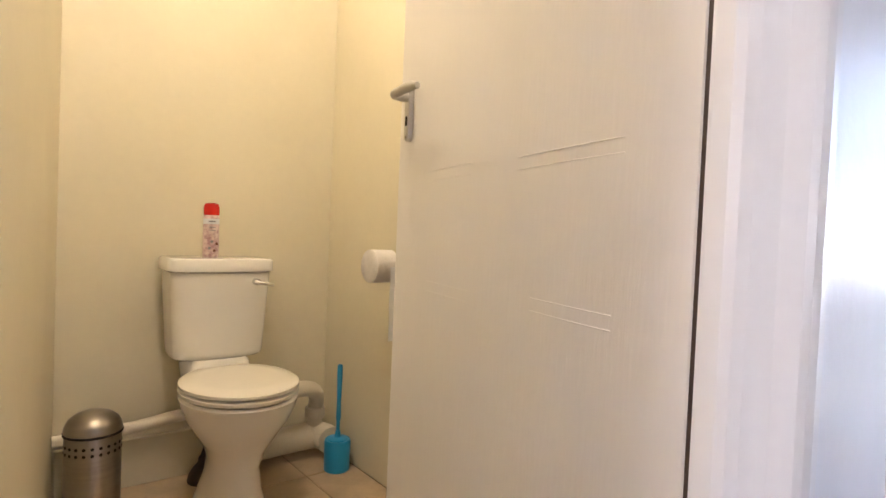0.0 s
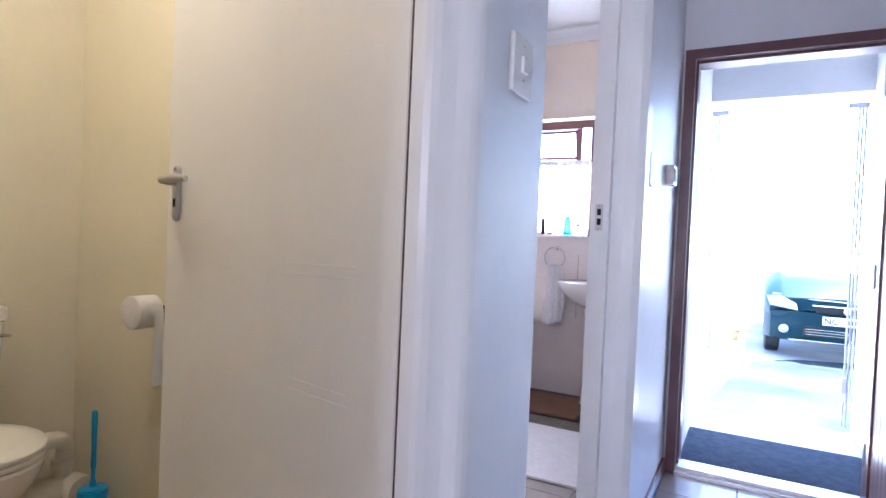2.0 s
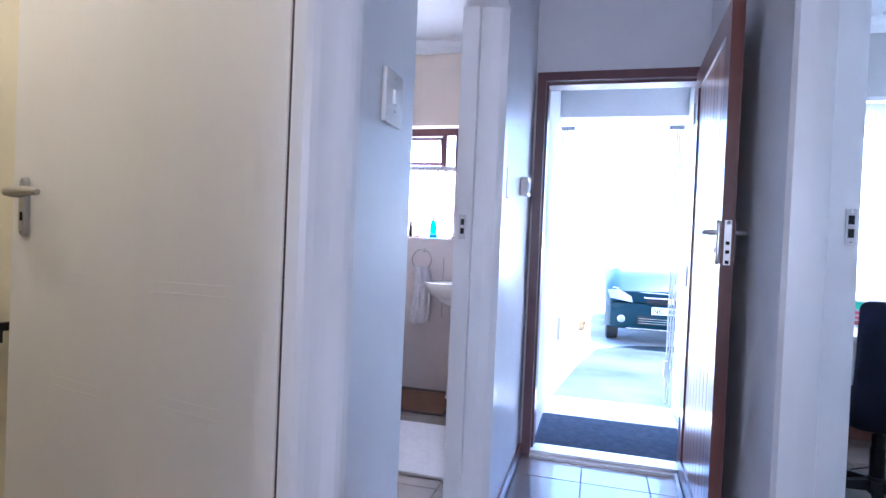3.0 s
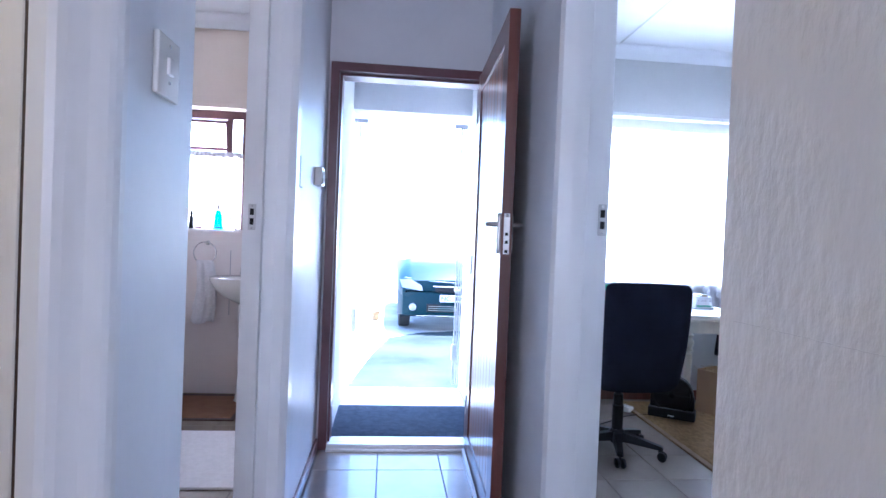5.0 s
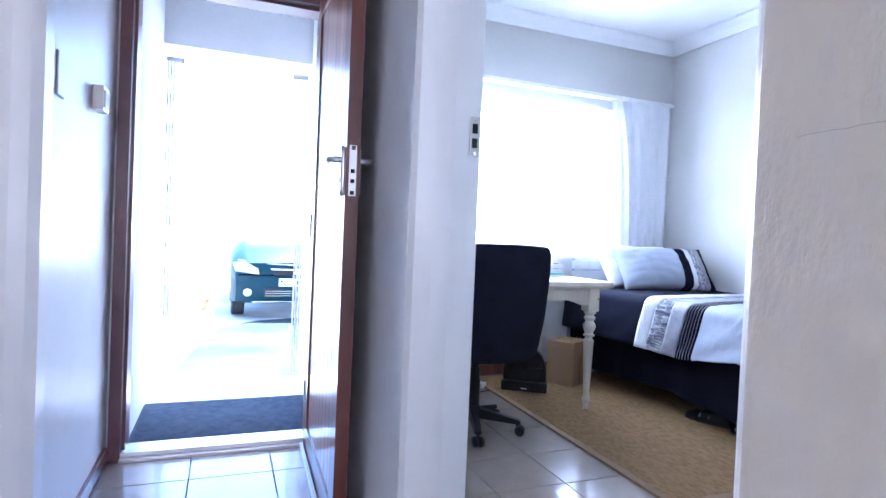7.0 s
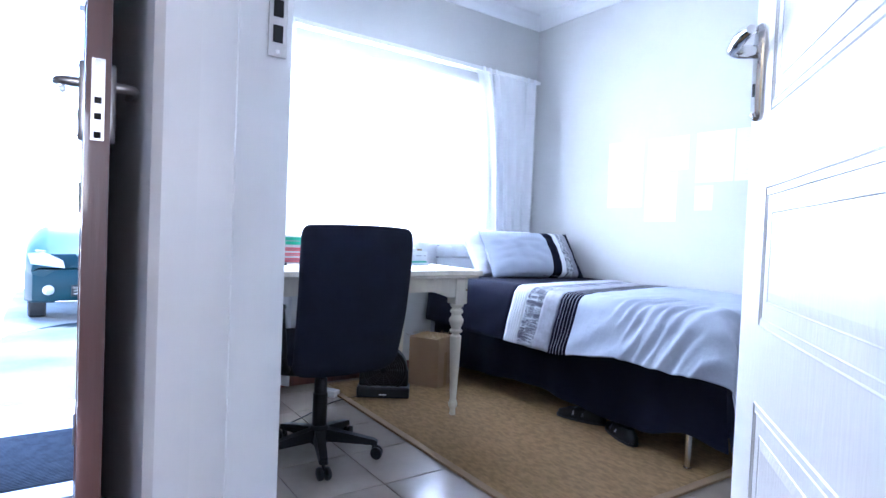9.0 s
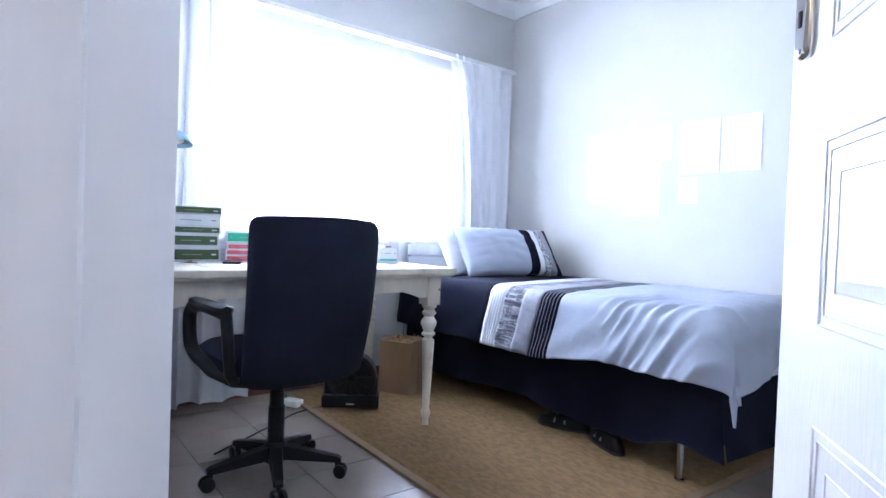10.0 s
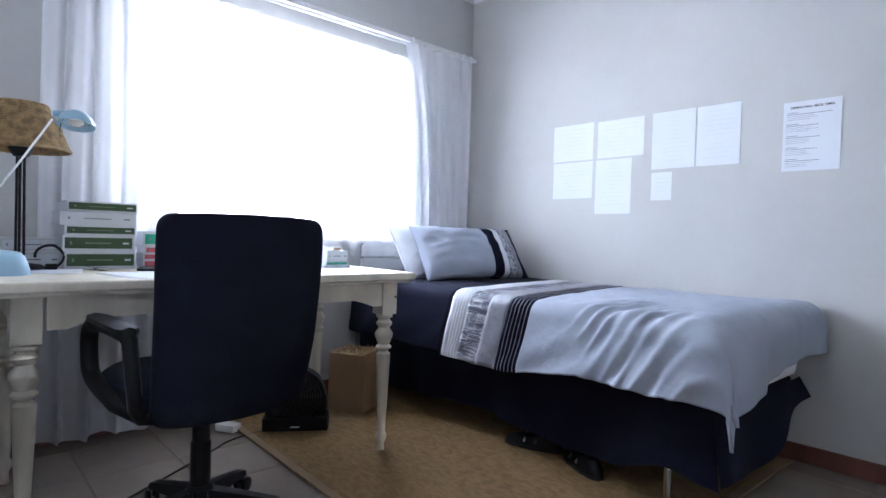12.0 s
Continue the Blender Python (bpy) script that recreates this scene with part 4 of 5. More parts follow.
for s in (1, -1):
    y = s * 0.268
    path = [(-0.165, y - s * 0.015, 0.625)] + arc((-0.15, y - s * 0.012, 0.632), (-0.03, y, 0.644), (0.08, y, 0.636), 8) + arc((0.08, y, 0.636), (0.15, y, 0.628), (0.152, y, 0.57), 6)[1:] + [(0.147, y, 0.53)] + arc((0.142, y, 0.51), (0.13, y, 0.472), (0.07, y - s * 0.012, 0.452), 6) + [(-0.02, y - s * 0.03, 0.425), (-0.10, y - s * 0.07, 0.400), (-0.14, y - s * 0.11, 0.395)]
    arm = part("arm", tube(path, [0.019] * 8 + [0.023] * (len(path) - 11) + [0.026, 0.022, 0.016], 14, up=(0, 1, 0)), M_BLACK, chair, "black plastic loop arm", smooth=True)
    part("arm_pad", loft([[(x, y - s * 0.008 + yy * q, 0.650 + zz) for yy, zz in ((-0.032, -0.004), (-0.029, 0.006), (0, 0.011), (0.029, 0.006), (0.032, -0.004), (0.026, -0.016), (-0.026, -0.016))] for x, q in ((-0.190, 0.5), (-0.175, 0.9), (-0.06, 1), (0.06, 1), (0.11, 0.85), (0.140, 0.5))]), M_BLACK, arm, smooth=True)
    part("arm_strut", tube([(-0.165, y - s * 0.015, 0.638), (-0.168, y - s * 0.022, 0.55), (-0.160, y - s * 0.035, 0.44), (-0.13, y - s * 0.06, 0.405)], 0.019, 10, up=(0, 1, 0)), M_BLACK, arm, smooth=True)
part("gas_column", lathe([(0.030, 0.10), (0.030, 0.26), (0.026, 0.265), (0.026, 0.32), (0.018, 0.325), (0.018, 0.39)], 20), M_BLACK, chair, smooth=True)
hub = part("star_base", lathe([(0.034, 0.055), (0.042, 0.065), (0.042, 0.115), (0.032, 0.13)], 20), M_BLACK, chair, smooth=True)
for k in range(5):
    a = radians(15 + 72 * k)
    c, s = math.cos(a), math.sin(a)
    bm = bmesh.new()
    loft([[(c * d - s * o * w, s * d + c * o * w, z) for o, z in ((-1, z0), (-0.8, z1), (0.8, z1), (1, z0))] for d, w, z0, z1 in ((0.03, 0.026, 0.07, 0.118), (0.13, 0.021, 0.065, 0.100), (0.230, 0.018, 0.060, 0.080), (0.243, 0.013, 0.060, 0.072))], bm=bm)
    part("base_arm", bm, M_BLACK, hub, smooth=False)
    cas = part("castor", lathe([(0.007, 0.035), (0.007, 0.062)], 8, (c * 0.226, s * 0.226)), M_BLACK, hub)
    for o in (-0.014, 0.014):
        wh = part("castor_wheel", lathe([(0.012, -0.008), (0.024, -0.006), (0.026, 0), (0.024, 0.006), (0.012, 0.008)], 18), M_BLACK, cas, smooth=True)
        wh.matrix_basis = pose(c * 0.240 - s * o, s * 0.240 + c * o, 0.026, 90, 0, math.degrees(a) + 22 * ((k % 3) - 1))

# ---- rug ----
rug = thing("rug", "tan woven sisal rug with brown bound edge", "rug", (3.72, -1.58, 0.0), -1.0)
RX0, RX1, RY0, RY1 = -0.98, 0.97, -0.80, 0.905
part("weave", boxes((RX0 + 0.03, RY0 + 0.03, 0.0005, RX1 - 0.03, RY1 - 0.03, 0.0105)), M_SISAL, rug)
for r in ((RX0, RY0, RX0 + 0.034, RY1), (RX1 - 0.034, RY0, RX1, RY1), (RX0 + 0.035, RY0, RX1 - 0.035, RY0 + 0.034), (RX0 + 0.035, RY1 - 0.034, RX1 - 0.035, RY1)):
    part("binding", rbox(r[0], r[1], 0.0005, r[2], r[3], 0.0125, 0.003), M_BIND, rug)
bm = bmesh.new()
rnd = random.Random(8)
y = RY1 - 0.04
while y > RY0 + 0.05:
    xs = RX0 + 0.036
    pts = [(xs + (RX1 - RX0 - 0.072) * i / 24, y + rnd.uniform(-0.0008, 0.0008), 0.0108 + rnd.uniform(0, 0.0008)) for i in range(25)]
    tube(pts, 0.0032, 5, bm=bm, caps=False)
    y -= 0.0105
part("woven_surface", bm, M_SISAL, rug, kind="stuff")

# ---- box, fan, cable, things under the desk ----
carton = thing("cardboard_box", "brown cardboard box, open and worn at the top", "cardboard box", (4.435, -1.295, 0.013), 28)
for r in ((-0.10, -0.10, 0, 0.10, -0.096, 0.295), (-0.10, 0.096, 0, 0.10, 0.10, 0.29), (-0.10, -0.0955, 0, -0.096, 0.0955, 0.297), (0.096, -0.0955, 0, 0.10, 0.0955, 0.293)):
    part("side", boxes(r), M_CARD, carton)
part("bottom", boxes((-0.095, -0.095, 0.0, 0.095, 0.095, 0.004)), M_CARD, carton)
bm = bmesh.new()
rnd = random.Random(12)
for k in range(150):
    a, b = rnd.uniform(-0.095, 0.095), rnd.uniform(-0.095, 0.095)
    q = rnd.uniform(0, 6.28)
    l = rnd.uniform(0.02, 0.05)
    tube([(a, b, 0.275), (a + l * 0.5 * math.cos(q), b + l * 0.5 * math.sin(q), 0.287 + rnd.uniform(0, 0.022)), (a + l * math.cos(q), b + l * math.sin(q), 0.280 + rnd.uniform(0, 0.025))], 0.0011, 3, bm=bm)
part("straw_filling", bm, M_ROPE, carton, kind="stuff")
part("filling_bed", rbox(-0.094, -0.094, 0.2, 0.094, 0.094, 0.275, 0.01), M_ROPE, carton)
part("tape_strip", boxes((-0.1008, -0.02, 0.0, -0.1001, 0.02, 0.20)), M_TAPE, carton)

fan = thing("box_fan", "small black box fan with a round grille on the floor", "fan", (4.325, -0.905, 0.013), -123)
part("foot", rbox(-0.145, -0.060, 0.0, 0.145, 0.060, 0.062, 0.010), M_BLACK, fan)
part("shell", rbox(-0.136, -0.030, 0.060, 0.136, 0.045, 0.155, 0.014, 3), M_BLACK, fan)
part("housing", loft([[(0.128 * math.cos(a) * q, d, 0.152 + 0.126 * math.sin(a) * q) for a in [2 * math.pi * k / 40 for k in range(40)]] for d, q in ((-0.020, 0.86), (-0.038, 0.88), (-0.042, 0.94), (-0.034, 1.0), (0.035, 1.0), (0.042, 0.92))]), M_BLACK, fan, smooth=True)
for r in (0.015, 0.027, 0.039, 0.051, 0.063, 0.075, 0.087, 0.099, 0.110):
    part("grille_ring", tube([(r * math.cos(2 * math.pi * k / 28), -0.045, 0.152 + r * math.sin(2 * math.pi * k / 28)) for k in range(29)], 0.0016, 5), M_GRILLE, fan)
for k in range(12):
    a = 2 * math.pi * k / 12
    part("grille_spoke", tube([(0.015 * math.cos(a), -0.043, 0.152 + 0.015 * math.sin(a)), (0.112 * math.cos(a), -0.043, 0.152 + 0.112 * math.sin(a))], 0.0014, 4), M_GRILLE, fan)
part("hub_cap", lathe([(0.016, 0), (0.016, 0.004), (0.010, 0.007)], 16), M_BLACK, fan, smooth=True).matrix_basis = pose(0, -0.043, 0.152, 90, 0, 0)
part("brand_bar", boxes((-0.02, -0.0612, 0.018, 0.02, -0.0602, 0.024)), M_BOXW, fan)
cable = thing("power_cable", "thin black power cable lying on the floor tiles", "cable", (4.2, -0.5, 0.0))
part("flex", tube(arc((-0.15, 0.35, 0.004), (0.0, 0.12, 0.004), (0.12, -0.05, 0.004), 12) + arc((0.12, -0.05, 0.004), (0.22, -0.15, 0.004), (0.14, -0.36, 0.02), 10)[1:], 0.0035, 7), M_BLACK, cable, smooth=True)
plug = thing("plug_adaptor", "white multi-plug adaptor on the floor", "plug adaptor", (4.50, -0.66, 0.0), 30)
part("body", rbox(-0.05, -0.03, 0, 0.05, 0.03, 0.035, 0.008), M_CERAMIC, plug)

# ---- on the desk ----
TZ = 0.757


def book(label, x, y, z, d, w, h, spine, rz=0.0, cat="book"):
    """A cased book or box file lying flat, its spine towards -x."""
    b = thing("book", label, cat, (x, y, z), rz, "books on the desk")
    part("page_block", boxes((0.004, -w / 2 + 0.004, 0.003, d - 0.004, w / 2 - 0.004, h - 0.003)), M_PAPER, b)
    cov = M_BOXW
    part("cover", boxes((0.0, -w / 2, 0.0, d, w / 2, 0.003), (0.0, -w / 2, h - 0.003, d, w / 2, h)), cov, b)
    part("spine", rbox(-0.002, -w / 2, 0.0, 0.003, w / 2, h, 0.001, 1), cov, b)
    if spine:
        lab = part("spine_label", boxes((-0.003, -w / 2 + 0.007, h * 0.16, -0.0021, w / 2 - 0.007, h * 0.84)), spine, b)
        part("title_bar", boxes((-0.0036, -w * 0.16, h * 0.46, -0.0031, w * 0.20, h * 0.54)), M_DIMGREEN if spine is M_GREEN else M_MID, lab)
        part("mark_bar", boxes((-0.0036, -w * 0.42, h * 0.44, -0.0031, -w * 0.33, h * 0.56)), M_BOXW if spine is M_GREEN else M_MID, lab)
        part("mark_bar", boxes((-0.0036, w * 0.37, h * 0.40, -0.0031, w * 0.40, h * 0.60)), M_DIMGREEN if spine is M_GREEN else M_MID, lab)
    return b


z = TZ
for h, w, sp, dx, lab in ((0.052, 0.225, M_GREEN, 0.0, "thick white law volume with dark green spine label"), (0.047, 0.225, M_GREEN, 0.003, "white bound volume with dark green spine label"), (0.028, 0.225, M_GREEN, 0.0, "slim white volume with dark green spine label"), (0.040, 0.238, M_BOXW, 0.004, "pale grey bound volume with small spine lettering"), (0.030, 0.225, M_GREEN, -0.002, "white volume with green label topping a stack")):
    h *= 1.20
    book(lab, 4.30 + dx, -0.110 + dx * 2, z, 0.165, w, h, sp, 1.5)
    z += h + 0.0006
z = TZ
for h, w, sp, lab in ((0.030, 0.20, M_PINK, "workbook with pink and white spine"), (0.024, 0.20, M_PINK, "workbook with pink spine stacked flat"), (0.026, 0.19, M_PINK, "thin workbook with pink spine"), (0.055, 0.20, M_BGREEN, "bright green covered book on a stack")):
    book(lab, 4.30, -0.345, z, 0.15, w, h, sp, -2)
    z += h + 0.0006
book("white cardboard box lying flat behind the lamp", 4.42, 0.085, TZ, 0.07, 0.19, 0.055, M_PAPER)
book("white slim box stacked behind the lamp", 4.425, 0.080, TZ + 0.056, 0.065, 0.18, 0.048, M_PAPER)
z = TZ
for h, w, sp, lab in ((0.012, 0.15, M_PAPER, "white notepad near the desk corner"), (0.014, 0.12, M_BGREEN, "bright green slim pad on a notepad"), (0.050, 0.11, M_BOXW, "pale grey box on a green pad"), (0.014, 0.05, M_ROPE, "small yellow block on a grey box")):
    book(lab, 4.14, -0.985, z, 0.10, w, h, sp, 6)
    z += h + 0.0006


def loose_paper(label, x, y, rz, w=0.21, h=0.297, z=TZ):
    t = thing("loose_paper", label, "paper sheet", (x, y, z + 0.0006), rz, "loose papers on the desk")
    solid(part("sheet", sheet(lambda u, v: ((u - 0.5) * w, (v - 0.5) * h, 0.004 * (u ** 4) * v), 8, 8), M_PAPER, t, smooth=True), 0.0008, 1)


loose_paper("white paper sheet lying on the cream desk", 3.98, -0.22, 22)
loose_paper("white paper sheet near the desk corner", 4.05, -0.93, -12)
loose_paper("white paper sheet under the lamp cable", 4.20, 0.04, 80, 0.15, 0.21)
loose_paper("white paper sheet beside a notepad", 4.02, -0.70, 8)
phone = thing("phone", "black phone lying flat on the desk", "phone", (4.20, -0.245, TZ), 70)
part("body", rbox(-0.035, -0.07, 0.0, 0.035, 0.07, 0.009, 0.003), M_BLACK, phone)
keys = thing("keys", "small bunch of dark keys on the desk", "keys", (4.22, -0.09, TZ))
for k in range(5):
    kk = part("key", boxes((0.0, -0.003, 0.001 + k * 0.003, 0.045, 0.003, 0.003 + k * 0.003), (-0.012, -0.010, 0.001 + k * 0.003, 0.0, 0.010, 0.003 + k * 0.003)), M_STEEL if k % 2 else M_BLACK, keys)
    kk.matrix_basis = pose(0.012 * k - 0.03, 0.006 * k, 0.0, 0, 0, 40 + 63 * k)
loop = thing("cable_coil", "black charger cable coiled upright on the desk", "cable", (4.29, 0.045, TZ))
part("coil", tube([(0.01 * math.sin(k), 0.040 * math.cos(2 * math.pi * k / 22), 0.043 + 0.040 * math.sin(2 * math.pi * k / 22)) for k in range(19)], 0.0045, 8), M_BLACK, loop, smooth=True)
part("plug", rbox(-0.015, -0.022, 0.0, 0.015, 0.010, 0.020, 0.003), M_BLACK, loop)

lamp = thing("table_lamp", "table lamp with woven seagrass shade on dark rods", "lamp", (4.32, 0.124, TZ))
part("foot", lathe([(0.075, 0.0), (0.078, 0.006), (0.06, 0.016), (0.02, 0.022)], 32), M_BLACK, lamp, smooth=True)
for a in (0, 120, 240):
    part("rod", tube([(0.013 * math.cos(radians(a)), 0.013 * math.sin(radians(a)), 0.02), (0.011 * math.cos(radians(a)), 0.011 * math.sin(radians(a)), 0.40)], 0.0042, 8), M_BLACK, lamp, smooth=True)
part("collar", lathe([(0.02, 0.375), (0.035, 0.40), (0.035, 0.405), (0.01, 0.41)], 20), M_BLACK, lamp, smooth=True)
sh = part("shade", loft([[(r * math.cos(2 * math.pi * k / 48), r * math.sin(2 * math.pi * k / 48), zz) for k in range(48)] for r, zz in ((0.160, 0.398), (0.156, 0.402), (0.118, 0.50), (0.085, 0.565), (0.060, 0.575))], caps=False), M_ROPE, lamp, smooth=True)
solid(sh, 0.004, -1)
sh.matrix_basis = pose(0, 0, 0.398 * 0.14 + 0.004) @ Matrix.Diagonal((0.86, 0.86, 0.86, 1))
bm = bmesh.new()
for k in range(26):
    zz = 0.403 + 0.165 * k / 25
    r = (0.156 - (zz - 0.402) / 0.098 * 0.038) if zz < 0.5 else (0.118 - (zz - 0.5) / 0.065 * 0.033)
    tube([((r + 0.0015 + 0.0012 * (j % 2)) * math.cos(2 * math.pi * j / 72), (r + 0.0015 + 0.0012 * (j % 2)) * math.sin(2 * math.pi * j / 72), zz + 0.001 * ((j + k) % 2)) for j in range(73)], 0.0032, 5, bm=bm, caps=False)
part("rope_covering", bm, M_ROPE, sh, kind="stuff")
part("rim", tube([(0.162 * math.cos(2 * math.pi * j / 48), 0.162 * math.sin(2 * math.pi * j / 48), 0.398) for j in range(49)], 0.006, 8), M_ROPE, sh, smooth=True)

blue = thing("desk_lamp", "pale blue enamel desk lamp with a bent arm", "desk lamp", (4.09, 0.185, TZ))
part("foot", lathe([(0.070, 0.0), (0.070, 0.008), (0.063, 0.032), (0.054, 0.056), (0.040, 0.068), (0.01, 0.073)], 32), M_LBLUE, blue, smooth=True)
part("stem", tube([(0.0, 0.0, 0.065), (0.0, 0.03, 0.13), (0.0, 0.045, 0.17), (0.0, 0.02, 0.24), (0.0, -0.04, 0.34), (0.0, -0.118, 0.478)], 0.0032, 8), M_TRIM, blue, smooth=True)
head = part("head", lathe([(0.010, 0.044), (0.026, 0.042), (0.042, 0.030), (0.052, 0.010), (0.054, 0.0), (0.050, 0.002), (0.040, 0.020), (0.018, 0.032), (0.004, 0.034)], 32), M_LBLUE, blue, smooth=True)
head.matrix_basis = pose(-0.005, -0.178, 0.466, 6, 12, 0) @ Matrix.Diagonal((1.0, 1.0, 1.0, 1))
part("reflector_ring", lathe([(0.036, 0.012), (0.038, 0.010), (0.036, 0.008), (0.034, 0.010), (0.036, 0.012)], 24, caps=False), M_CHROME, head, smooth=True)
part("wire", tube([(0.0, 0.038, 0.0), (0.004, 0.040, -0.02), (0.0, 0.036, -0.045)], 0.0015, 6), M_BLACK, head)
part("knuckle", tube([(0, 0.064, 0.022), (0, 0.03, 0.032)], 0.010, 10), M_LBLUE, head, smooth=True)
part("bulb", lathe([(0.004, 0.032), (0.016, 0.026), (0.022, 0.010), (0.014, 0.002), (0.002, 0.0)], 16), M_BULB, head, smooth=True)

# ---- toilet room ----
toilet = thing("toilet", "white close-coupled toilet with closed cream plastic seat", "toilet", (1.581, 2.955, 0.0))
bm = bmesh.new()
loft([ring(0, 0.05, 0.0, 0.098, 0.20, 40, 2.6), ring(0, 0.05, 0.02, 0.092, 0.195, 40, 2.6), ring(0, 0.05, 0.10, 0.070, 0.165, 40, 2.4), ring(0, 0.045, 0.17, 0.070, 0.148, 40), ring(0, 0.035, 0.22, 0.088, 0.152, 40), ring(0, 0.02, 0.27, 0.122, 0.168, 40), ring(0, 0.005, 0.32, 0.152, 0.186, 40), ring(0, 0, 0.36, 0.168, 0.198, 40), ring(0, 0, 0.385, 0.174, 0.202, 40), ring(0, 0, 0.393, 0.168, 0.196, 40)], bm=bm)
part("bowl", bm, M_CERAMIC, toilet, smooth=True)
part("platform", loft([ring(0, 0.265, z, a, b, 40, 5) for z, a, b in ((0.30, 0.085, 0.095), (0.425, 0.105, 0.10), (0.447, 0.100, 0.096), (0.4595, 0.090, 0.088))]), M_CERAMIC, toilet, smooth=True)
part("seat", loft([ring(0, 0.0, 0.396, 0.168, 0.196, 48), ring(0, 0, 0.400, 0.176, 0.204, 48), ring(0, 0, 0.410, 0.177, 0.205, 48), ring(0, 0, 0.414, 0.170, 0.198, 48)]), M_SEAT, toilet, smooth=True)
part("lid", loft([ring(0, 0.0, 0.418, 0.168, 0.196, 48), ring(0, 0, 0.421, 0.176, 0.204, 48), ring(0, 0, 0.430, 0.176, 0.204, 48), ring(0, 0, 0.437, 0.165, 0.192, 48), ring(0, 0, 0.441, 0.12, 0.145, 48), ring(0, 0, 0.442, 0.05, 0.06, 48)]), M_SEAT, toilet, smooth=True)


def tank_ring(z, w, d, bulge=0.016):
    pts = []
    for i in range(48):
        a = 2 * math.pi * i / 48
        c, s = math.cos(a), math.sin(a)
        x = w * math.copysign(abs(c) ** 0.28, c)
        y = d * math.copysign(abs(s) ** 0.28, s)
        if s < 0:
            y -= bulge * (1 - (x / w) ** 2)
        pts.append((x, 0.272 + y, z))
    return pts


cist = part("cistern", loft([tank_ring(0.460, 0.136, 0.074), tank_ring(0.466, 0.145, 0.080), tank_ring(0.480, 0.149, 0.083), tank_ring(0.60, 0.157, 0.088), tank_ring(0.752, 0.166, 0.094)]), M_CERAMIC, toilet, smooth=True)
part("cistern_lid", loft([tank_ring(0.754, 0.168, 0.096), tank_ring(0.758, 0.175, 0.101), tank_ring(0.792, 0.175, 0.101), tank_ring(0.800, 0.170, 0.096), tank_ring(0.802, 0.14, 0.07)]), M_CERAMIC, toilet, smooth=True)
lv = part("flush_lever", tube([(0.100, 0.165, 0.722), (0.100, 0.142, 0.722), (0.102, 0.135, 0.720), (0.145, 0.133, 0.714), (0.153, 0.136, 0.712)], [0.012, 0.012, 0.008, 0.005, 0.004], 12), M_CHROME, cist, "chrome flush lever", smooth=True)
can = thing("spray_can", "air freshener can with red cap on the cistern lid", "spray can", (1.552, 3.205, 0.803))
part("can_body", lathe([(0.024, 0.0), (0.026, 0.003), (0.026, 0.135), (0.022, 0.142)], 28), M_LABEL, can, smooth=True)
part("cap", lathe([(0.0245, 0.1425), (0.0255, 0.146), (0.0255, 0.170), (0.022, 0.181), (0.012, 0.184)], 28), M_REDP, can, smooth=True)
part("logo_bar", lathe([(0.0263, 0.112), (0.0263, 0.130)], 28, caps=False), M_PAPER, can)
for z, h in ((0.119, 0.004), (0.100, 0.003), (0.090, 0.002)):
    part("print_bar", boxes((-0.016, -0.0285, z, 0.006, -0.0262, z + h)), M_MID, can)
for x, z in ((-0.012, 0.03), (0.004, 0.022), (0.012, 0.045), (-0.004, 0.052)):
    part("print_flower", lathe([(0.005, 0), (0.005, 0.001)], 8), M_RED if x > 0 else M_MID, can).matrix_basis = pose(x, -0.0268, z, 90, 0, 0)

roll = thing("toilet_roll", "white toilet roll on a small black holder", "toilet roll", (1.964, 2.765, 0.80))
part("roll", loft([[(x, r * math.cos(a), r * math.sin(a)) for a in [2 * math.pi * k / 36 for k in range(36)]] for x, r in ((-0.044, 0.018), (-0.044, 0.050), (-0.041, 0.054), (0.038, 0.054), (0.041, 0.050), (0.041, 0.018))], caps=True), M_TOWEL, roll, smooth=True)
part("hanging_sheet", sheet(lambda u, v: (0.004 + 0.034 * u, -0.0545 - 0.002 * math.sin(v * 9), -0.24 + 0.24 * v), 4, 12), M_PAPER, roll, smooth=True)
part("holder", boxes((0.0415, -0.050, -0.040, 0.056, 0.018, 0.020), (0.056, -0.012, -0.012, 0.129, 0.012, 0.012)), M_BLACK, roll)

brush = thing("toilet_brush", "bright blue plastic toilet brush in its holder", "toilet brush", (2.004, 3.085, 0.0))
part("holder", lathe([(0.044, 0.0), (0.048, 0.004), (0.050, 0.110), (0.047, 0.118), (0.040, 0.118), (0.040, 0.10)], 32), M_BLUE, brush, smooth=True)
part("collar", lathe([(0.030, 0.104), (0.030, 0.118), (0.012, 0.128), (0.009, 0.15)], 16), M_BLUE, brush, smooth=True)
part("handle", lathe([(0.007, 0.13), (0.007, 0.19), (0.0095, 0.20), (0.008, 0.26), (0.0105, 0.36), (0.010, 0.40), (0.005, 0.404)], 14), M_BLUE, brush, smooth=True)
part("lid_disc", lathe([(0.040, 0.1185), (0.041, 0.122), (0.02, 0.127)], 24), M_BLUE, brush, smooth=True)

pbin = thing("pedal_bin", "brushed steel pedal bin with domed lid and punched holes", "bin", (1.218, 3.19, 0.0), 0)
part("body", lathe([(0.077, 0.02), (0.077, 0.255), (0.075, 0.26)], 48), M_STEEL, pbin, smooth=True)
part("base_ring", lathe([(0.081, 0.0), (0.083, 0.006), (0.081, 0.022), (0.078, 0.024)], 48), M_BLACK, pbin, smooth=True)
part("lid", lathe([(0.0795, 0.268), (0.080, 0.272), (0.078, 0.284), (0.069, 0.303), (0.050, 0.318), (0.028, 0.326), (0.002, 0.328)], 48), M_STEEL, pbin, smooth=True)
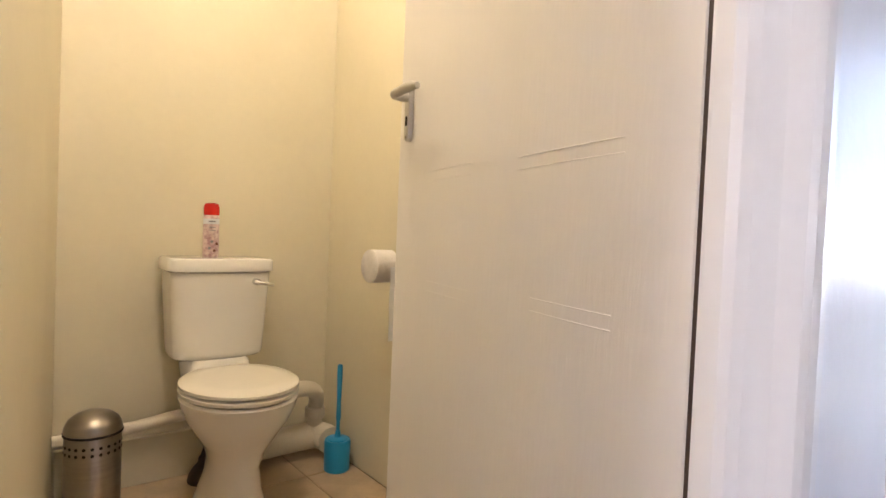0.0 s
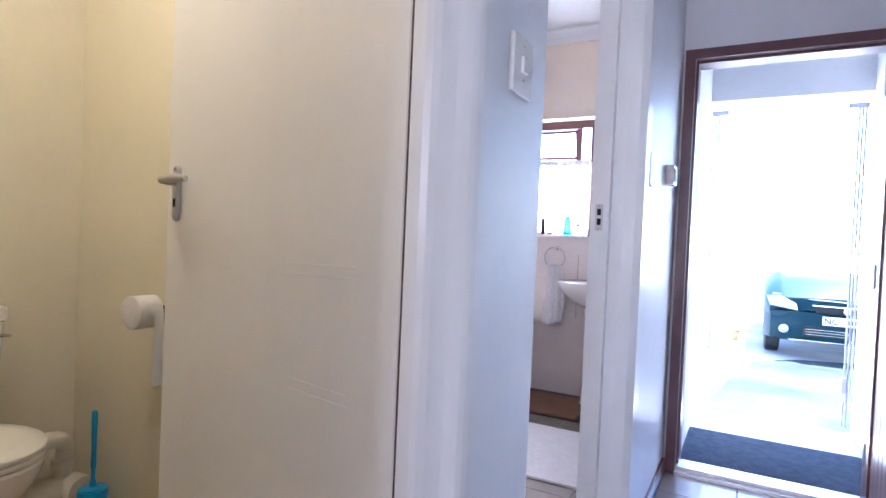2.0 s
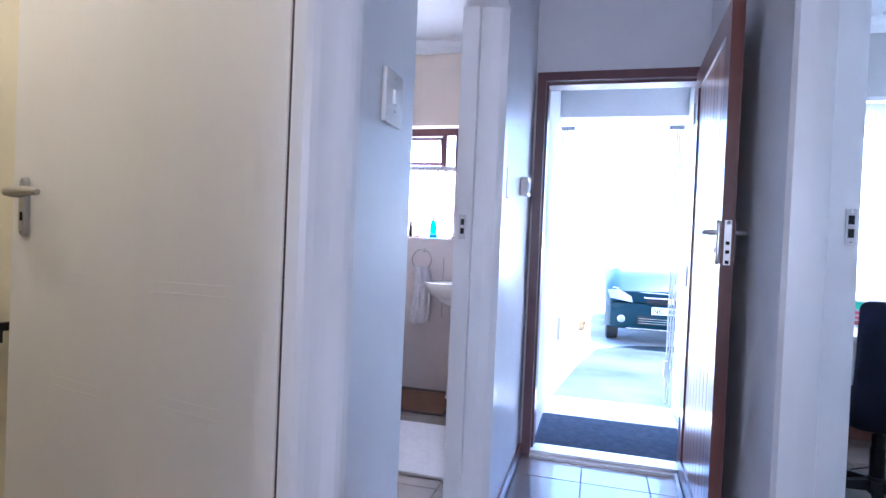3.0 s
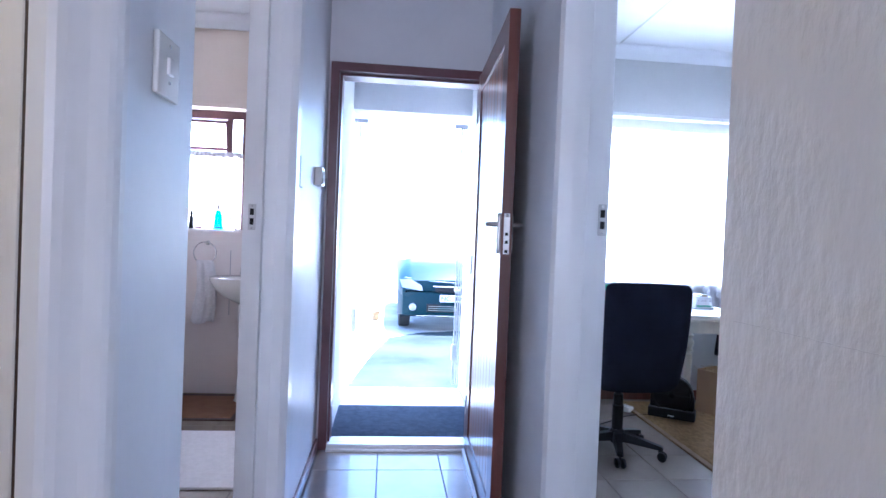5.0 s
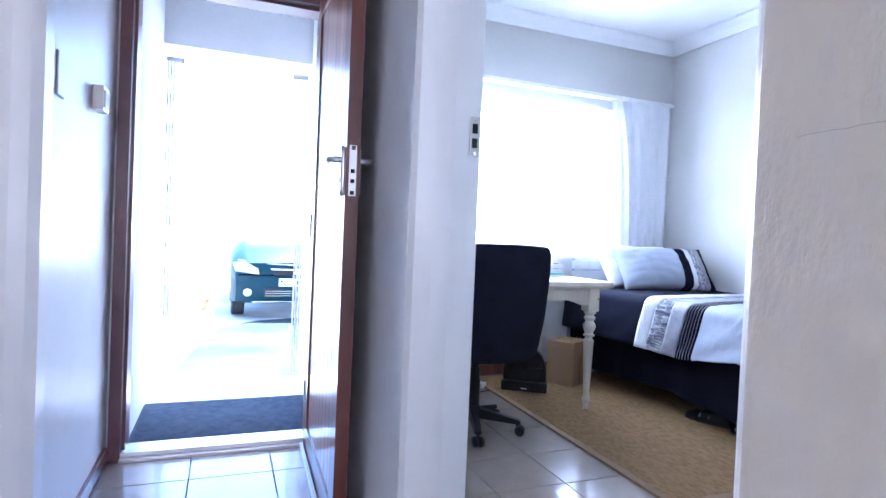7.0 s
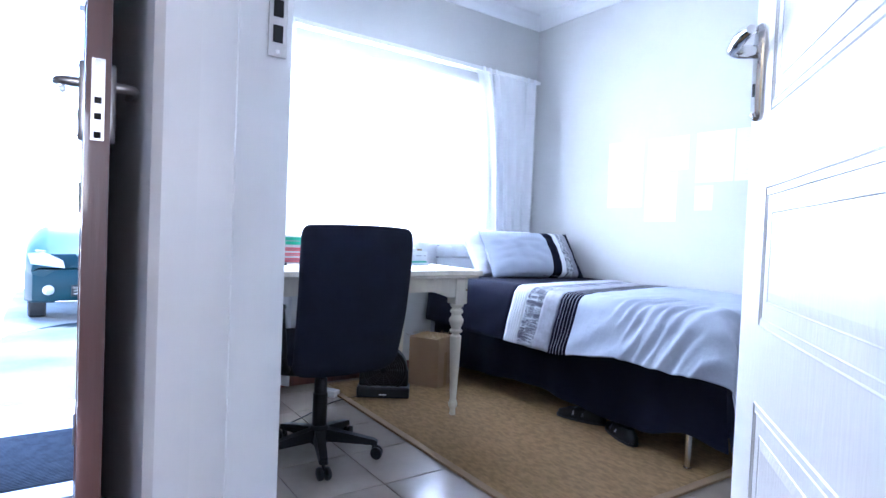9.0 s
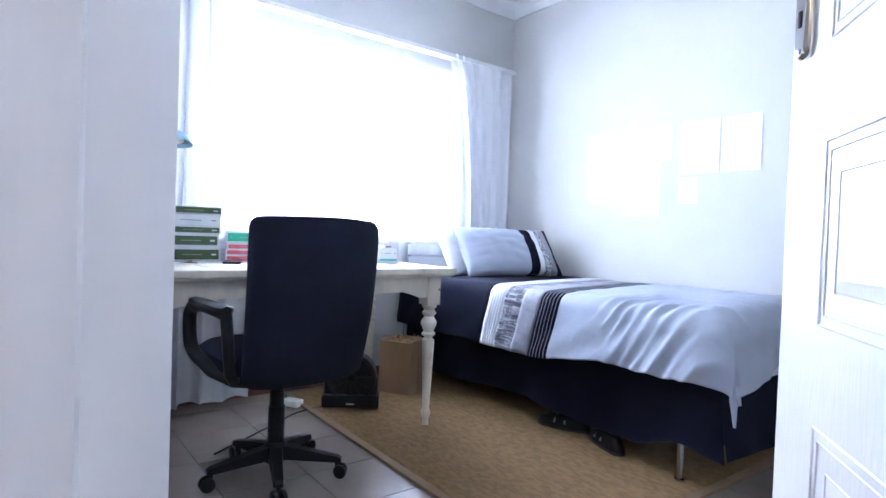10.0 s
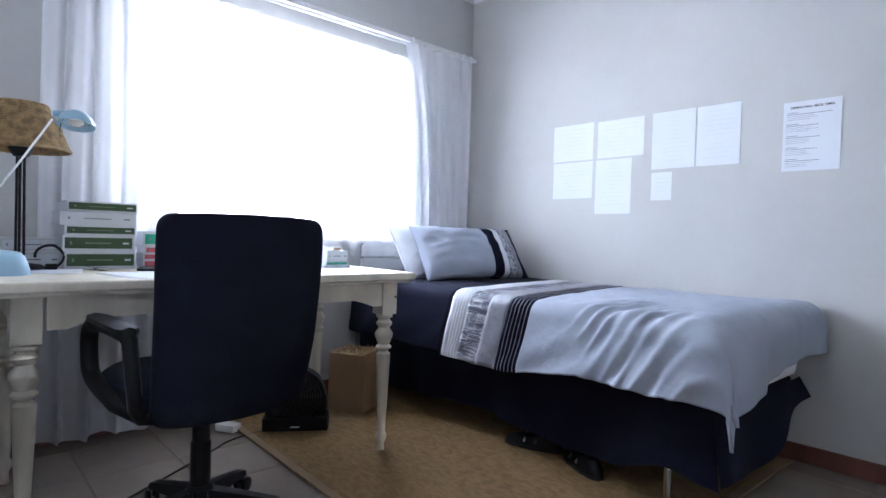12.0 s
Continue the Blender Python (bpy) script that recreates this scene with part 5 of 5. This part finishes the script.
for row, z in enumerate((0.232, 0.212)):
    for k in range(22):
        a = 2 * math.pi * k / 22 + row * 0.0
        h = part("punched_hole", lathe([(0.0048, 0), (0.0048, 0.001)], 10), M_HOLE, pbin)
        h.matrix_basis = Matrix.Translation((0.0768 * math.cos(a), 0.0768 * math.sin(a), z)) @ Matrix.Rotation(a, 4, "Z") @ Matrix.Rotation(math.pi / 2, 4, "Y")
part("pedal", rbox(-0.025, -0.125, 0.006, 0.025, -0.085, 0.016, 0.003), M_BLACK, pbin)

part("lid_ring", lathe([(0.078, 0.2602), (0.0815, 0.2612), (0.0815, 0.2665), (0.079, 0.2678)], 48), M_BLACK, pbin, smooth=True)

pl = thing("plunger", "dark brown rubber plunger cup standing behind the toilet", "plunger", (1.560, 3.255, 0.0))
part("cup", lathe([(0.046, 0.0), (0.049, 0.008), (0.044, 0.030), (0.028, 0.055), (0.014, 0.070), (0.012, 0.09)], 28), M_RUBBER, pl, smooth=True)
part("stick", tube([(0, 0, 0.085), (0.025, 0.01, 0.16)], 0.008, 10), M_RUBBER, pl)

pipe = thing("water_pipe", "cream painted water pipe along the toilet wall", "pipe", (1.30, 3.31, 0.0))
part("run", tube([(-0.18, 0, 0.205), (0.05, 0, 0.215), (0.25, 0, 0.238)], 0.021, 16), M_PVC, pipe, smooth=True)
structure("pipe_boxing", rounded(boxes((1.130, 3.338, 0.0, 1.60, 3.359, 0.165)), 0.004), M_WC, "cream painted ledge below the pipe")
waste = thing("waste_pipe", "thick cream waste pipe with an elbow beside the toilet", "pipe", (1.80, 3.27, 0.0))
part("main_run", tube([(-0.13, -0.01, 0.076), (0.02, 0, 0.078), (0.15, 0.0, 0.079)] + arc((0.17, 0.0, 0.079), (0.218, 0.0, 0.08), (0.222, -0.055, 0.08), 6) + [(0.222, -0.095, 0.08)], 0.052, 24), M_PVC, waste, smooth=True)
part("socket", tube([(-0.17, -0.012, 0.074), (-0.10, -0.008, 0.076)], 0.060, 24), M_PVC, waste, smooth=True)
part("elbow", tube([(-0.10, -0.12, 0.265)] + arc((-0.02, -0.10, 0.285), (0.190, -0.07, 0.335), (0.192, -0.015, 0.205), 12) + [(0.192, -0.004, 0.11)], 0.030, 18), M_PVC, waste, smooth=True)
part("elbow_collar", lathe([(0.036, 0.155), (0.040, 0.16), (0.040, 0.195), (0.034, 0.20)], 20, (0.192, -0.010)), M_PVC, waste, smooth=True)
wl = thing("ceiling_lamp", "small opal glass ceiling lamp in the toilet", "ceiling light", (1.25, 2.35, 2.46))
part("fitting", lathe([(0.06, 0.12), (0.06, 0.139), (0.03, 0.1395)], 24), M_TRIM, wl, smooth=True)

# ---- bathroom ----
bw = structure("window_bathroom", boxes((4.90, 2.03, 1.14, 4.95, 2.075, 1.98), (4.90, 2.575, 1.14, 4.95, 2.62, 1.98), (4.90, 2.075, 1.925, 4.95, 2.575, 1.98), (4.90, 2.075, 1.14, 4.95, 2.575, 1.175), (4.90, 2.075, 1.655, 4.95, 2.575, 1.69), (4.905, 2.145, 1.69, 4.945, 2.185, 1.925)), M_FRAME, "dark red-brown wooden bathroom window frame")
sash = part("top_sash", boxes((-0.0, -0.19, -0.215, 0.028, -0.168, 0.0), (-0.0, 0.168, -0.215, 0.028, 0.19, 0.0), (0, -0.168, -0.022, 0.028, 0.168, 0.0), (0, -0.168, -0.215, 0.028, 0.168, -0.193)), M_FRAME, bw)
sash.matrix_basis = pose(4.952, 2.382, 1.922, 0, -14, 0)
part("pane", boxes((0.012, -0.167, -0.192, 0.015, 0.167, -0.023)), M_GLASS, sash).visible_shadow = False
part("pane", boxes((4.922, 2.077, 1.177, 4.926, 2.573, 1.653)), M_GLASS, bw).visible_shadow = False
structure("sill_bathroom", rbox(4.765, 2.02, 1.118, 4.90, 2.63, 1.139, 0.003), M_TILEW, "white tiled bathroom window sill")
lc = thing("lace_curtain", "short white lace curtain on the lower bathroom window", "net curtain", (4.875, 2.325, 0.0))
part("net", drape(0.265, -0.265, 1.15, 1.665, 0.0, 9, 0.010, 0, 0.2, 90, 8, 1.0), M_SHEER, lc, smooth=True)
part("wire", tube([(0, -0.28, 1.668), (0, 0.28, 1.668)], 0.0025, 6), M_SATIN, lc)
part("lace_edge", drape(0.265, -0.265, 1.648, 1.685, -0.004, 18, 0.006, 0, 0.5, 90, 3, 1.0), M_WHITE, lc, smooth=True)


def bottle(label, y, prof, mat, cap=None, capmat=None, x=4.80, group="bottles on the sill"):
    b = thing("bottle", label, "bottle", (x, y, 1.1395), 0, group)
    part("vessel", lathe(prof, 20), mat, b, smooth=True)
    if cap:
        part("cap", lathe(cap, 16), capmat, b, smooth=True)
    return b


bottle("clear bottle of blue mouthwash with white cap", 2.195, [(0.026, 0), (0.030, 0.004), (0.030, 0.095), (0.020, 0.125), (0.012, 0.135)], M_GAQUA, [(0.012, 0.136), (0.014, 0.138), (0.013, 0.172), (0.008, 0.175)], M_CERAMIC)
bottle("slim black can with rounded cap", 2.375, [(0.014, 0), (0.015, 0.003), (0.015, 0.085), (0.013, 0.09)], M_BLACK, [(0.012, 0.091), (0.012, 0.112), (0.006, 0.125)], M_BLACK)
bottle("small white tube standing on its cap", 2.485, [(0.012, 0), (0.012, 0.02), (0.016, 0.024), (0.018, 0.07)], M_CERAMIC)
bottle("small clear pump bottle", 2.290, [(0.014, 0), (0.015, 0.003), (0.014, 0.045), (0.005, 0.055)], M_GCLEAR, [(0.005, 0.056), (0.006, 0.07), (0.003, 0.085)], M_BLACK)
bottle("pale glass jar beside the mouthwash", 2.115, [(0.024, 0), (0.026, 0.004), (0.024, 0.05), (0.015, 0.065)], M_GCLEAR, [(0.015, 0.066), (0.015, 0.085), (0.01, 0.09)], M_MID)
bottle("small clear glass bottle near the window edge", 2.070, [(0.015, 0), (0.016, 0.003), (0.014, 0.06), (0.006, 0.07)], M_GCLEAR, [(0.006, 0.071), (0.007, 0.09)], M_CERAMIC)
bottle("flat dark soap dish lid", 2.535, [(0.020, 0), (0.022, 0.003), (0.015, 0.012)], M_BLACK)

tub = thing("bathtub", "white built-in bathtub with pale tiled front panel", "bathtub", (3.9, 2.76, 0.0))
part("front_panel", rbox(-0.90, -0.355, 0.0, 0.885, -0.33, 0.49, 0.003), M_TILEW, tub)
bm = bmesh.new()
o = [(-0.95, -0.37), (0.885, -0.37), (0.885, 0.335), (-0.95, 0.335)]


def rr(x0, y0, x1, y1, r, z, n=6):
    out = []
    for cx, cy, a0 in ((x1 - r, y0 + r, -90), (x1 - r, y1 - r, 0), (x0 + r, y1 - r, 90), (x0 + r, y0 + r, 180)):
        for k in range(n + 1):
            a = radians(a0 + 90 * k / n)
            out.append((cx + r * math.cos(a), cy + r * math.sin(a), z))
    return out


loft([rr(-0.95, -0.37, 0.885, 0.335, 0.02, 0.492), rr(-0.955, -0.378, 0.887, 0.337, 0.02, 0.50), rr(-0.955, -0.378, 0.887, 0.337, 0.02, 0.512), rr(-0.945, -0.37, 0.88, 0.33, 0.02, 0.52), rr(-0.88, -0.30, 0.81, 0.27, 0.10, 0.522), rr(-0.86, -0.285, 0.79, 0.255, 0.10, 0.50), rr(-0.80, -0.24, 0.73, 0.21, 0.12, 0.20), rr(-0.70, -0.18, 0.62, 0.15, 0.10, 0.14)], bm=bm)
part("tub_shell", bm, M_CERAMIC, tub, smooth=True)
tap = part("bath_tap", tube([(0.845, -0.05, 0.52), (0.845, -0.05, 0.575)] + arc((0.845, -0.05, 0.58), (0.80, -0.05, 0.60), (0.765, -0.05, 0.565), 5), 0.012, 10), M_CHROME, tub, smooth=True)
part("tap_head", lathe([(0.02, 0.575), (0.022, 0.60), (0.012, 0.606)], 12, (0.86, -0.05)), M_CHROME, tap, smooth=True)

basin = thing("washbasin", "white pedestal washbasin with chrome taps", "washbasin", (4.59, 1.915, 0.0))
part("pedestal", loft([ring(0.03, 0, 0.0, 0.085, 0.090, 28, 2.5), ring(0.03, 0, 0.03, 0.075, 0.080, 28, 2.5), ring(0.03, 0, 0.30, 0.058, 0.062, 28, 2.5), ring(0.03, 0, 0.66, 0.075, 0.080, 28, 2.5)]), M_CERAMIC, basin, smooth=True)
part("bowl", loft([ring(0.02, 0, 0.655, 0.075, 0.085, 40, 2.2), ring(0.01, 0, 0.70, 0.13, 0.165, 40, 2.2), ring(0, 0, 0.76, 0.175, 0.225, 40, 2.3), ring(0, 0, 0.805, 0.195, 0.25, 40, 2.4), ring(0, 0, 0.828, 0.197, 0.253, 40, 2.4), ring(0, 0, 0.832, 0.19, 0.245, 40, 2.4), ring(-0.02, 0, 0.825, 0.14, 0.20, 40, 2.2), ring(-0.02, 0, 0.76, 0.10, 0.14, 40, 2.1), ring(-0.02, 0, 0.72, 0.04, 0.05, 40, 2)]), M_CERAMIC, basin, smooth=True)
for y in (-0.085, 0.085):
    t = part("tap", lathe([(0.016, 0.832), (0.012, 0.85), (0.018, 0.862), (0.018, 0.884), (0.010, 0.89)], 14, (0.15, y)), M_CHROME, basin, smooth=True)
    part("spout", tube(arc((0.15, y, 0.85), (0.12, y, 0.875), (0.085, y, 0.85), 6), 0.008, 8), M_CHROME, t, smooth=True)
ring_t = thing("towel_ring", "chrome towel ring fixed on the bathroom wall", "towel ring", (4.788, 2.262, 1.045))
part("mount", lathe([(0.016, 0), (0.016, 0.008), (0.008, 0.012), (0.008, 0.035)], 14), M_CHROME, ring_t, smooth=True).matrix_basis = pose(0, -0.01, 0, 0, -90, 0)
part("ring", tube([(-0.035, 0.075 * math.cos(2 * math.pi * k / 30), -0.07 + 0.075 * math.sin(2 * math.pi * k / 30)) for k in range(31)], 0.0045, 8), M_CHROME, ring_t, smooth=True)
tw = thing("hand_towel", "white terry hand towel hanging from a chrome ring", "towel", (4.74, 2.262, 0.0))


def towel(dx, z0, sd):
    return sheet(lambda u, v: (dx + 0.012 * math.sin(u * 14 + sd) * (1 - v * 0.5), (u - 0.5) * (0.10 + 0.05 * (1 - v)) - 0.02 * math.sin(v * 3), z0 + 0.012 * math.sin(u * 7 + sd) * (1 - v) + (0.925 - z0) * v), 24, 20)


solid(part("front_fold", towel(-0.012, 0.50, 0.3), M_TOWEL, tw, smooth=True), 0.010, 0)
solid(part("back_fold", towel(0.018, 0.58, 1.9), M_TOWEL, tw, smooth=True), 0.010, 0)
bmat = thing("bath_mat", "brown bath mat with dark border on the tiles", "bath mat", (4.46, 2.145, 0.0))
part("tufted_top", rbox(-0.235, -0.225, 0.0005, 0.235, 0.225, 0.012, 0.004), M_MAT, bmat)
for r in ((-0.265, -0.255, -0.237, 0.255), (0.237, -0.255, 0.265, 0.255), (-0.236, -0.255, 0.236, -0.227), (-0.236, 0.227, 0.236, 0.255)):
    part("border", rbox(r[0], r[1], 0.0005, r[2], r[3], 0.010, 0.002), M_RUBBER, bmat)
wrug = thing("bath_rug", "white cotton rug lying on the bathroom tiles", "rug", (3.63, 1.88, 0.0))
part("tufted_top", rbox(-0.36, -0.33, 0.0005, 0.36, 0.33, 0.016, 0.006), M_TOWEL, wrug)
bx = thing("tile_joint_strip", "thin grey joint on the tiled wall below the window", "tile joint", (4.789, 2.10, 0.0))
part("joint", boxes((-0.0012, -0.002, 0.55, 0.0, 0.002, 1.118)), M_MID, bx)

# ---- porch and driveway ----
mat_d = thing("door_mat", "dark grey ribbed door mat on the porch floor", "door mat", (4.200, 0.885, 0.0005))
part("ribbed_base", rbox(-0.285, -0.42, 0.0, 0.30, 0.415, 0.014, 0.003), M_DMAT, mat_d)
bm = bmesh.new()
for i in range(42):
    x = -0.275 + i * 0.0137
    box(bm, x, -0.41, 0.0141, x + 0.007, 0.405, 0.0175)
part("ribs", bm, M_DMAT, mat_d, kind="stuff")
for x in (-0.297, 0.3005):
    part("edging", boxes((x, -0.425, 0.0, x + 0.011, 0.42, 0.010)), M_TYRE, mat_d)


def folded_gate(y, s, label):
    g = thing("security_gate", label, "security gate", (5.055, y, -0.012), 0, "folded porch gates")
    for k in range(3):
        yy = s * (0.006 + k * 0.016)
        part("upright", rbox(-0.012 + 0.010 * k, min(yy, yy + s * 0.010), 0.03, 0.004 + 0.010 * k, max(yy, yy + s * 0.010), 2.0, 0.002, 1), M_GATE, g)
    for k in range(14):
        z = 0.12 + k * 0.135
        part("lattice_link", tube([(-0.010, s * 0.004, z), (0.012, s * 0.024, z + 0.05), (-0.010, s * 0.044, z + 0.10)], 0.0028, 5), M_GATE, g)
    part("lock_box", rbox(-0.02, min(s * 0.035, s * 0.06), 0.42 if s < 0 else 0.22, 0.03, max(s * 0.035, s * 0.06), 0.60 if s < 0 else 0.34, 0.003), M_GATE, g)
    part("top_track", boxes((-0.015, min(0, s * 0.10), 2.0, 0.03, max(0, s * 0.10), 2.03)), M_GATE, g)
    return g


folded_gate(1.30, -1, "grey steel trellis gate folded against the porch wall")
folded_gate(0.44, 1, "grey steel trellis gate folded at the far porch side")

car = thing("car", "dark blue hatchback parked on the concrete driveway", "car", (8.72, 0.02, -0.2))
HW = 0.84


def car_ring(x, zs, w, top_in):
    z0, z1, z2 = zs
    p = [(0, z0), (0.80, z0), (0.93, z0 + 0.06), (1.0, z0 + 0.20), (0.99, z1 - 0.04), (0.95, z1), (top_in, z2 - 0.03), (top_in - 0.10, z2), (0, z2 + 0.02)]
    r = [(x, w * a, z) for a, z in p] + [(x, -w * a, z) for a, z in p[-2:0:-1]]
    return r


part("body", loft([car_ring(0.06, (0.40, 0.62, 0.68), HW * 0.84, 0.86), car_ring(0.09, (0.36, 0.66, 0.74), HW * 0.92, 0.88), car_ring(0.22, (0.34, 0.72, 0.80), HW * 0.98, 0.86), car_ring(0.60, (0.34, 0.82, 0.93), HW, 0.84), car_ring(1.05, (0.34, 0.88, 1.02), HW, 0.84), car_ring(2.6, (0.30, 0.90, 1.02), HW, 0.86), car_ring(3.4, (0.30, 0.90, 1.00), HW, 0.86), car_ring(3.9, (0.32, 0.85, 0.98), HW * 0.94, 0.8)]), M_CAR, car, smooth=True)
part("bonnet_edge", tube([(0.22, -0.74, 0.772), (0.10, -0.45, 0.735), (0.055, 0.0, 0.722), (0.10, 0.45, 0.735), (0.22, 0.74, 0.772)], 0.010, 8), M_CHROME, car, "bright bonnet edge strip", smooth=True)
# cabin coloured pale so that it looks washed out by glare
part("cabin", loft([[(x, -w * b, z0), (x, w * b, z0), (x, w * t * b, z1), (x, -w * t * b, z1)] for x, w, t, b, z0, z1 in ((1.30, 0.70, 0.98, 1, 0.95, 1.03), (1.85, 0.74, 0.78, 1, 0.95, 1.36), (2.6, 0.75, 0.78, 1, 0.95, 1.42), (3.4, 0.74, 0.78, 1, 0.95, 1.36), (3.8, 0.68, 0.95, 1, 0.95, 1.02))]), M_GLARE, car, "glazed cabin, sky glare put in its pale colour")
part("lower_grille", rbox(-0.005, -0.42, 0.30, 0.03, 0.42, 0.42, 0.01), M_BLACK, car)
for z in (0.325, 0.355, 0.385):
    part("grille_bar", boxes((-0.012, -0.40, z, -0.004, 0.40, z + 0.008)), M_CHROME, car)
part("upper_grille", rbox(0.0, -0.30, 0.585, 0.03, 0.30, 0.66, 0.01), M_BLACK, car)
part("badge", lathe([(0.04, 0), (0.04, 0.008)], 20), M_CHROME, car, smooth=True).matrix_basis = pose(-0.003, 0, 0.63, 0, -90, 0)
part("chrome_strip", boxes((-0.006, -0.34, 0.665, 0.01, 0.34, 0.678)), M_CHROME, car)
part("bumper", loft([[(x + 0.10, y * 0.97, 0.22), (x + 0.01, y, 0.25), (x - 0.01, y, 0.34), (x, y, 0.50), (x + 0.03, y, 0.58), (x + 0.20, y, 0.60), (x + 0.30, y, 0.40), (x + 0.24, y, 0.22)] for x, y in ((0.20, -0.83), (0.08, -0.76), (0.02, -0.5), (0.0, -0.2), (0.0, 0.2), (0.02, 0.5), (0.08, 0.76), (0.20, 0.83))]), M_CAR, car, smooth=True)
part("lower_lip", tube([(0.02, -0.56, 0.245), (-0.012, -0.3, 0.25), (-0.014, 0.3, 0.25), (0.02, 0.56, 0.245)], 0.010, 8), M_CHROME, car, "bright lower bumper strip", smooth=True)
for s in (1, -1):
    part("headlamp", loft([[(0.035, s * 0.48, 0.60), (0.02, s * 0.50, 0.68), (0.12, s * 0.66, 0.76), (0.20, s * 0.79, 0.74), (0.10, s * 0.76, 0.64)], [(0.005, s * 0.49, 0.60), (-0.005, s * 0.51, 0.68), (0.08, s * 0.67, 0.765), (0.16, s * 0.81, 0.745), (0.06, s * 0.775, 0.64)]]), M_LENS, car, "clear headlamp", smooth=True)
    part("fog_lamp", lathe([(0.05, 0), (0.052, 0.004), (0.04, 0.010), (0.01, 0.012)], 20), M_LENS, car, smooth=True).matrix_basis = pose(0.0, s * 0.62, 0.37, 0, -90, 0)
    wheel = part("wheel", lathe([(0.16, -0.085), (0.285, -0.085), (0.305, -0.07), (0.305, 0.07), (0.285, 0.085), (0.16, 0.085)], 32), M_TYRE, car, "black front tyre", smooth=True)
    wheel.matrix_basis = pose(0.68, s * 0.72, 0.305, 90, 0, 0)
    part("rim", lathe([(0.155, -0.07), (0.19, -0.085), (0.17, -0.03), (0.03, -0.04)], 24), M_SATIN, wheel, smooth=True)
    part("mirror", rbox(1.10, min(s * 0.86, s * 1.02), 0.98, 1.22, max(s * 0.86, s * 1.02), 1.10, 0.02, 3), M_GLARE, car, smooth=True)
plate = part("number_plate", rbox(-0.040, -0.24, 0.455, -0.032, 0.24, 0.555, 0.003), M_PAPER, car, "white number plate")
txt = bpy.data.curves.new("plate_text", "FONT")
txt.body, txt.size, txt.extrude, txt.offset = "NC", 0.095, 0.001, 0.001
tx = new("plate_text", txt)
tx.parent = plate
tx.matrix_basis = pose(-0.042, 0.225, 0.472, 90, 0, -90)
txt.materials.append(M_INK)
part("plate_bar", boxes((-0.0415, -0.20, 0.480, -0.0402, 0.02, 0.53)), M_INK, plate)
leafy = thing("flower_pot", "small terracotta pot beside the driveway", "flower pot", (9.9, 1.18, -0.2))
part("pot", lathe([(0.05, 0.0), (0.065, 0.12), (0.075, 0.125), (0.075, 0.15), (0.06, 0.15)], 20), M_ROPE, leafy, smooth=True)

# ---- tiles ----


def tile_field(parent, x0, y0, x1, y1, px, py, ox, oy, mat, skip=(), gap=0.004):
    """Floor tiles as pieces that share their meshes, on a grid through (ox, oy)."""
    cache = {}
    i0, i1 = math.floor((x0 - ox) / px), math.ceil((x1 - ox) / px)
    j0, j1 = math.floor((y0 - oy) / py), math.ceil((y1 - oy) / py)
    for i in range(i0, i1):
        for j in range(j0, j1):
            a, b = max(x0, ox + i * px) + gap / 2, min(x1, ox + (i + 1) * px) - gap / 2
            c, d = max(y0, oy + j * py) + gap / 2, min(y1, oy + (j + 1) * py) - gap / 2
            if b - a < 0.02 or d - c < 0.02:
                continue
            mx, my = (a + b) / 2, (c + d) / 2
            if any(p <= a and b <= r and q <= c and d <= s for p, q, r, s in skip):
                continue
            key = (round(b - a, 3), round(d - c, 3))
            if key not in cache:
                bm = boxes((-(b - a) / 2, -(d - c) / 2, -0.006, (b - a) / 2, (d - c) / 2, 0.0))
                bmesh.ops.bevel(bm, geom=[e for e in bm.edges if all(v.co.z > -0.001 for v in e.verts)], offset=0.0015, segments=1, affect="EDGES")
                me = bpy.data.meshes.new("floor_tile")
                bm.to_mesh(me)
                bm.free()
                me.materials.append(mat)
                cache[key] = me
            ob = new("floor_tile", cache[key])
            ob.location = (mx, my, 0.0)
            ob.parent = parent


floor_ob = bpy.data.objects["floor"]
tile_field(floor_ob, 0.95, -2.42, 4.79, 0.364, 0.313, 0.313, 3.69, -0.70, M_TILE, skip=[(3.2, -2.42, 4.79, -0.78)])
tile_field(floor_ob, -0.6, 0.597, 1.441, 1.40, 0.313, 0.312, 3.49, 1.028, M_TILE)
tile_field(floor_ob, 1.441, 0.364, 3.72, 1.36, 0.313, 0.312, 3.49, 1.028, M_TILE)
tile_field(floor_ob, 2.16, 1.504, 4.79, 3.1, 0.313, 0.312, 3.49, 1.028, M_TILE)
tile_field(floor_ob, 0.78, 1.40, 2.08, 3.36, 0.313, 0.312, 1.885, 3.09, M_TILEWC)
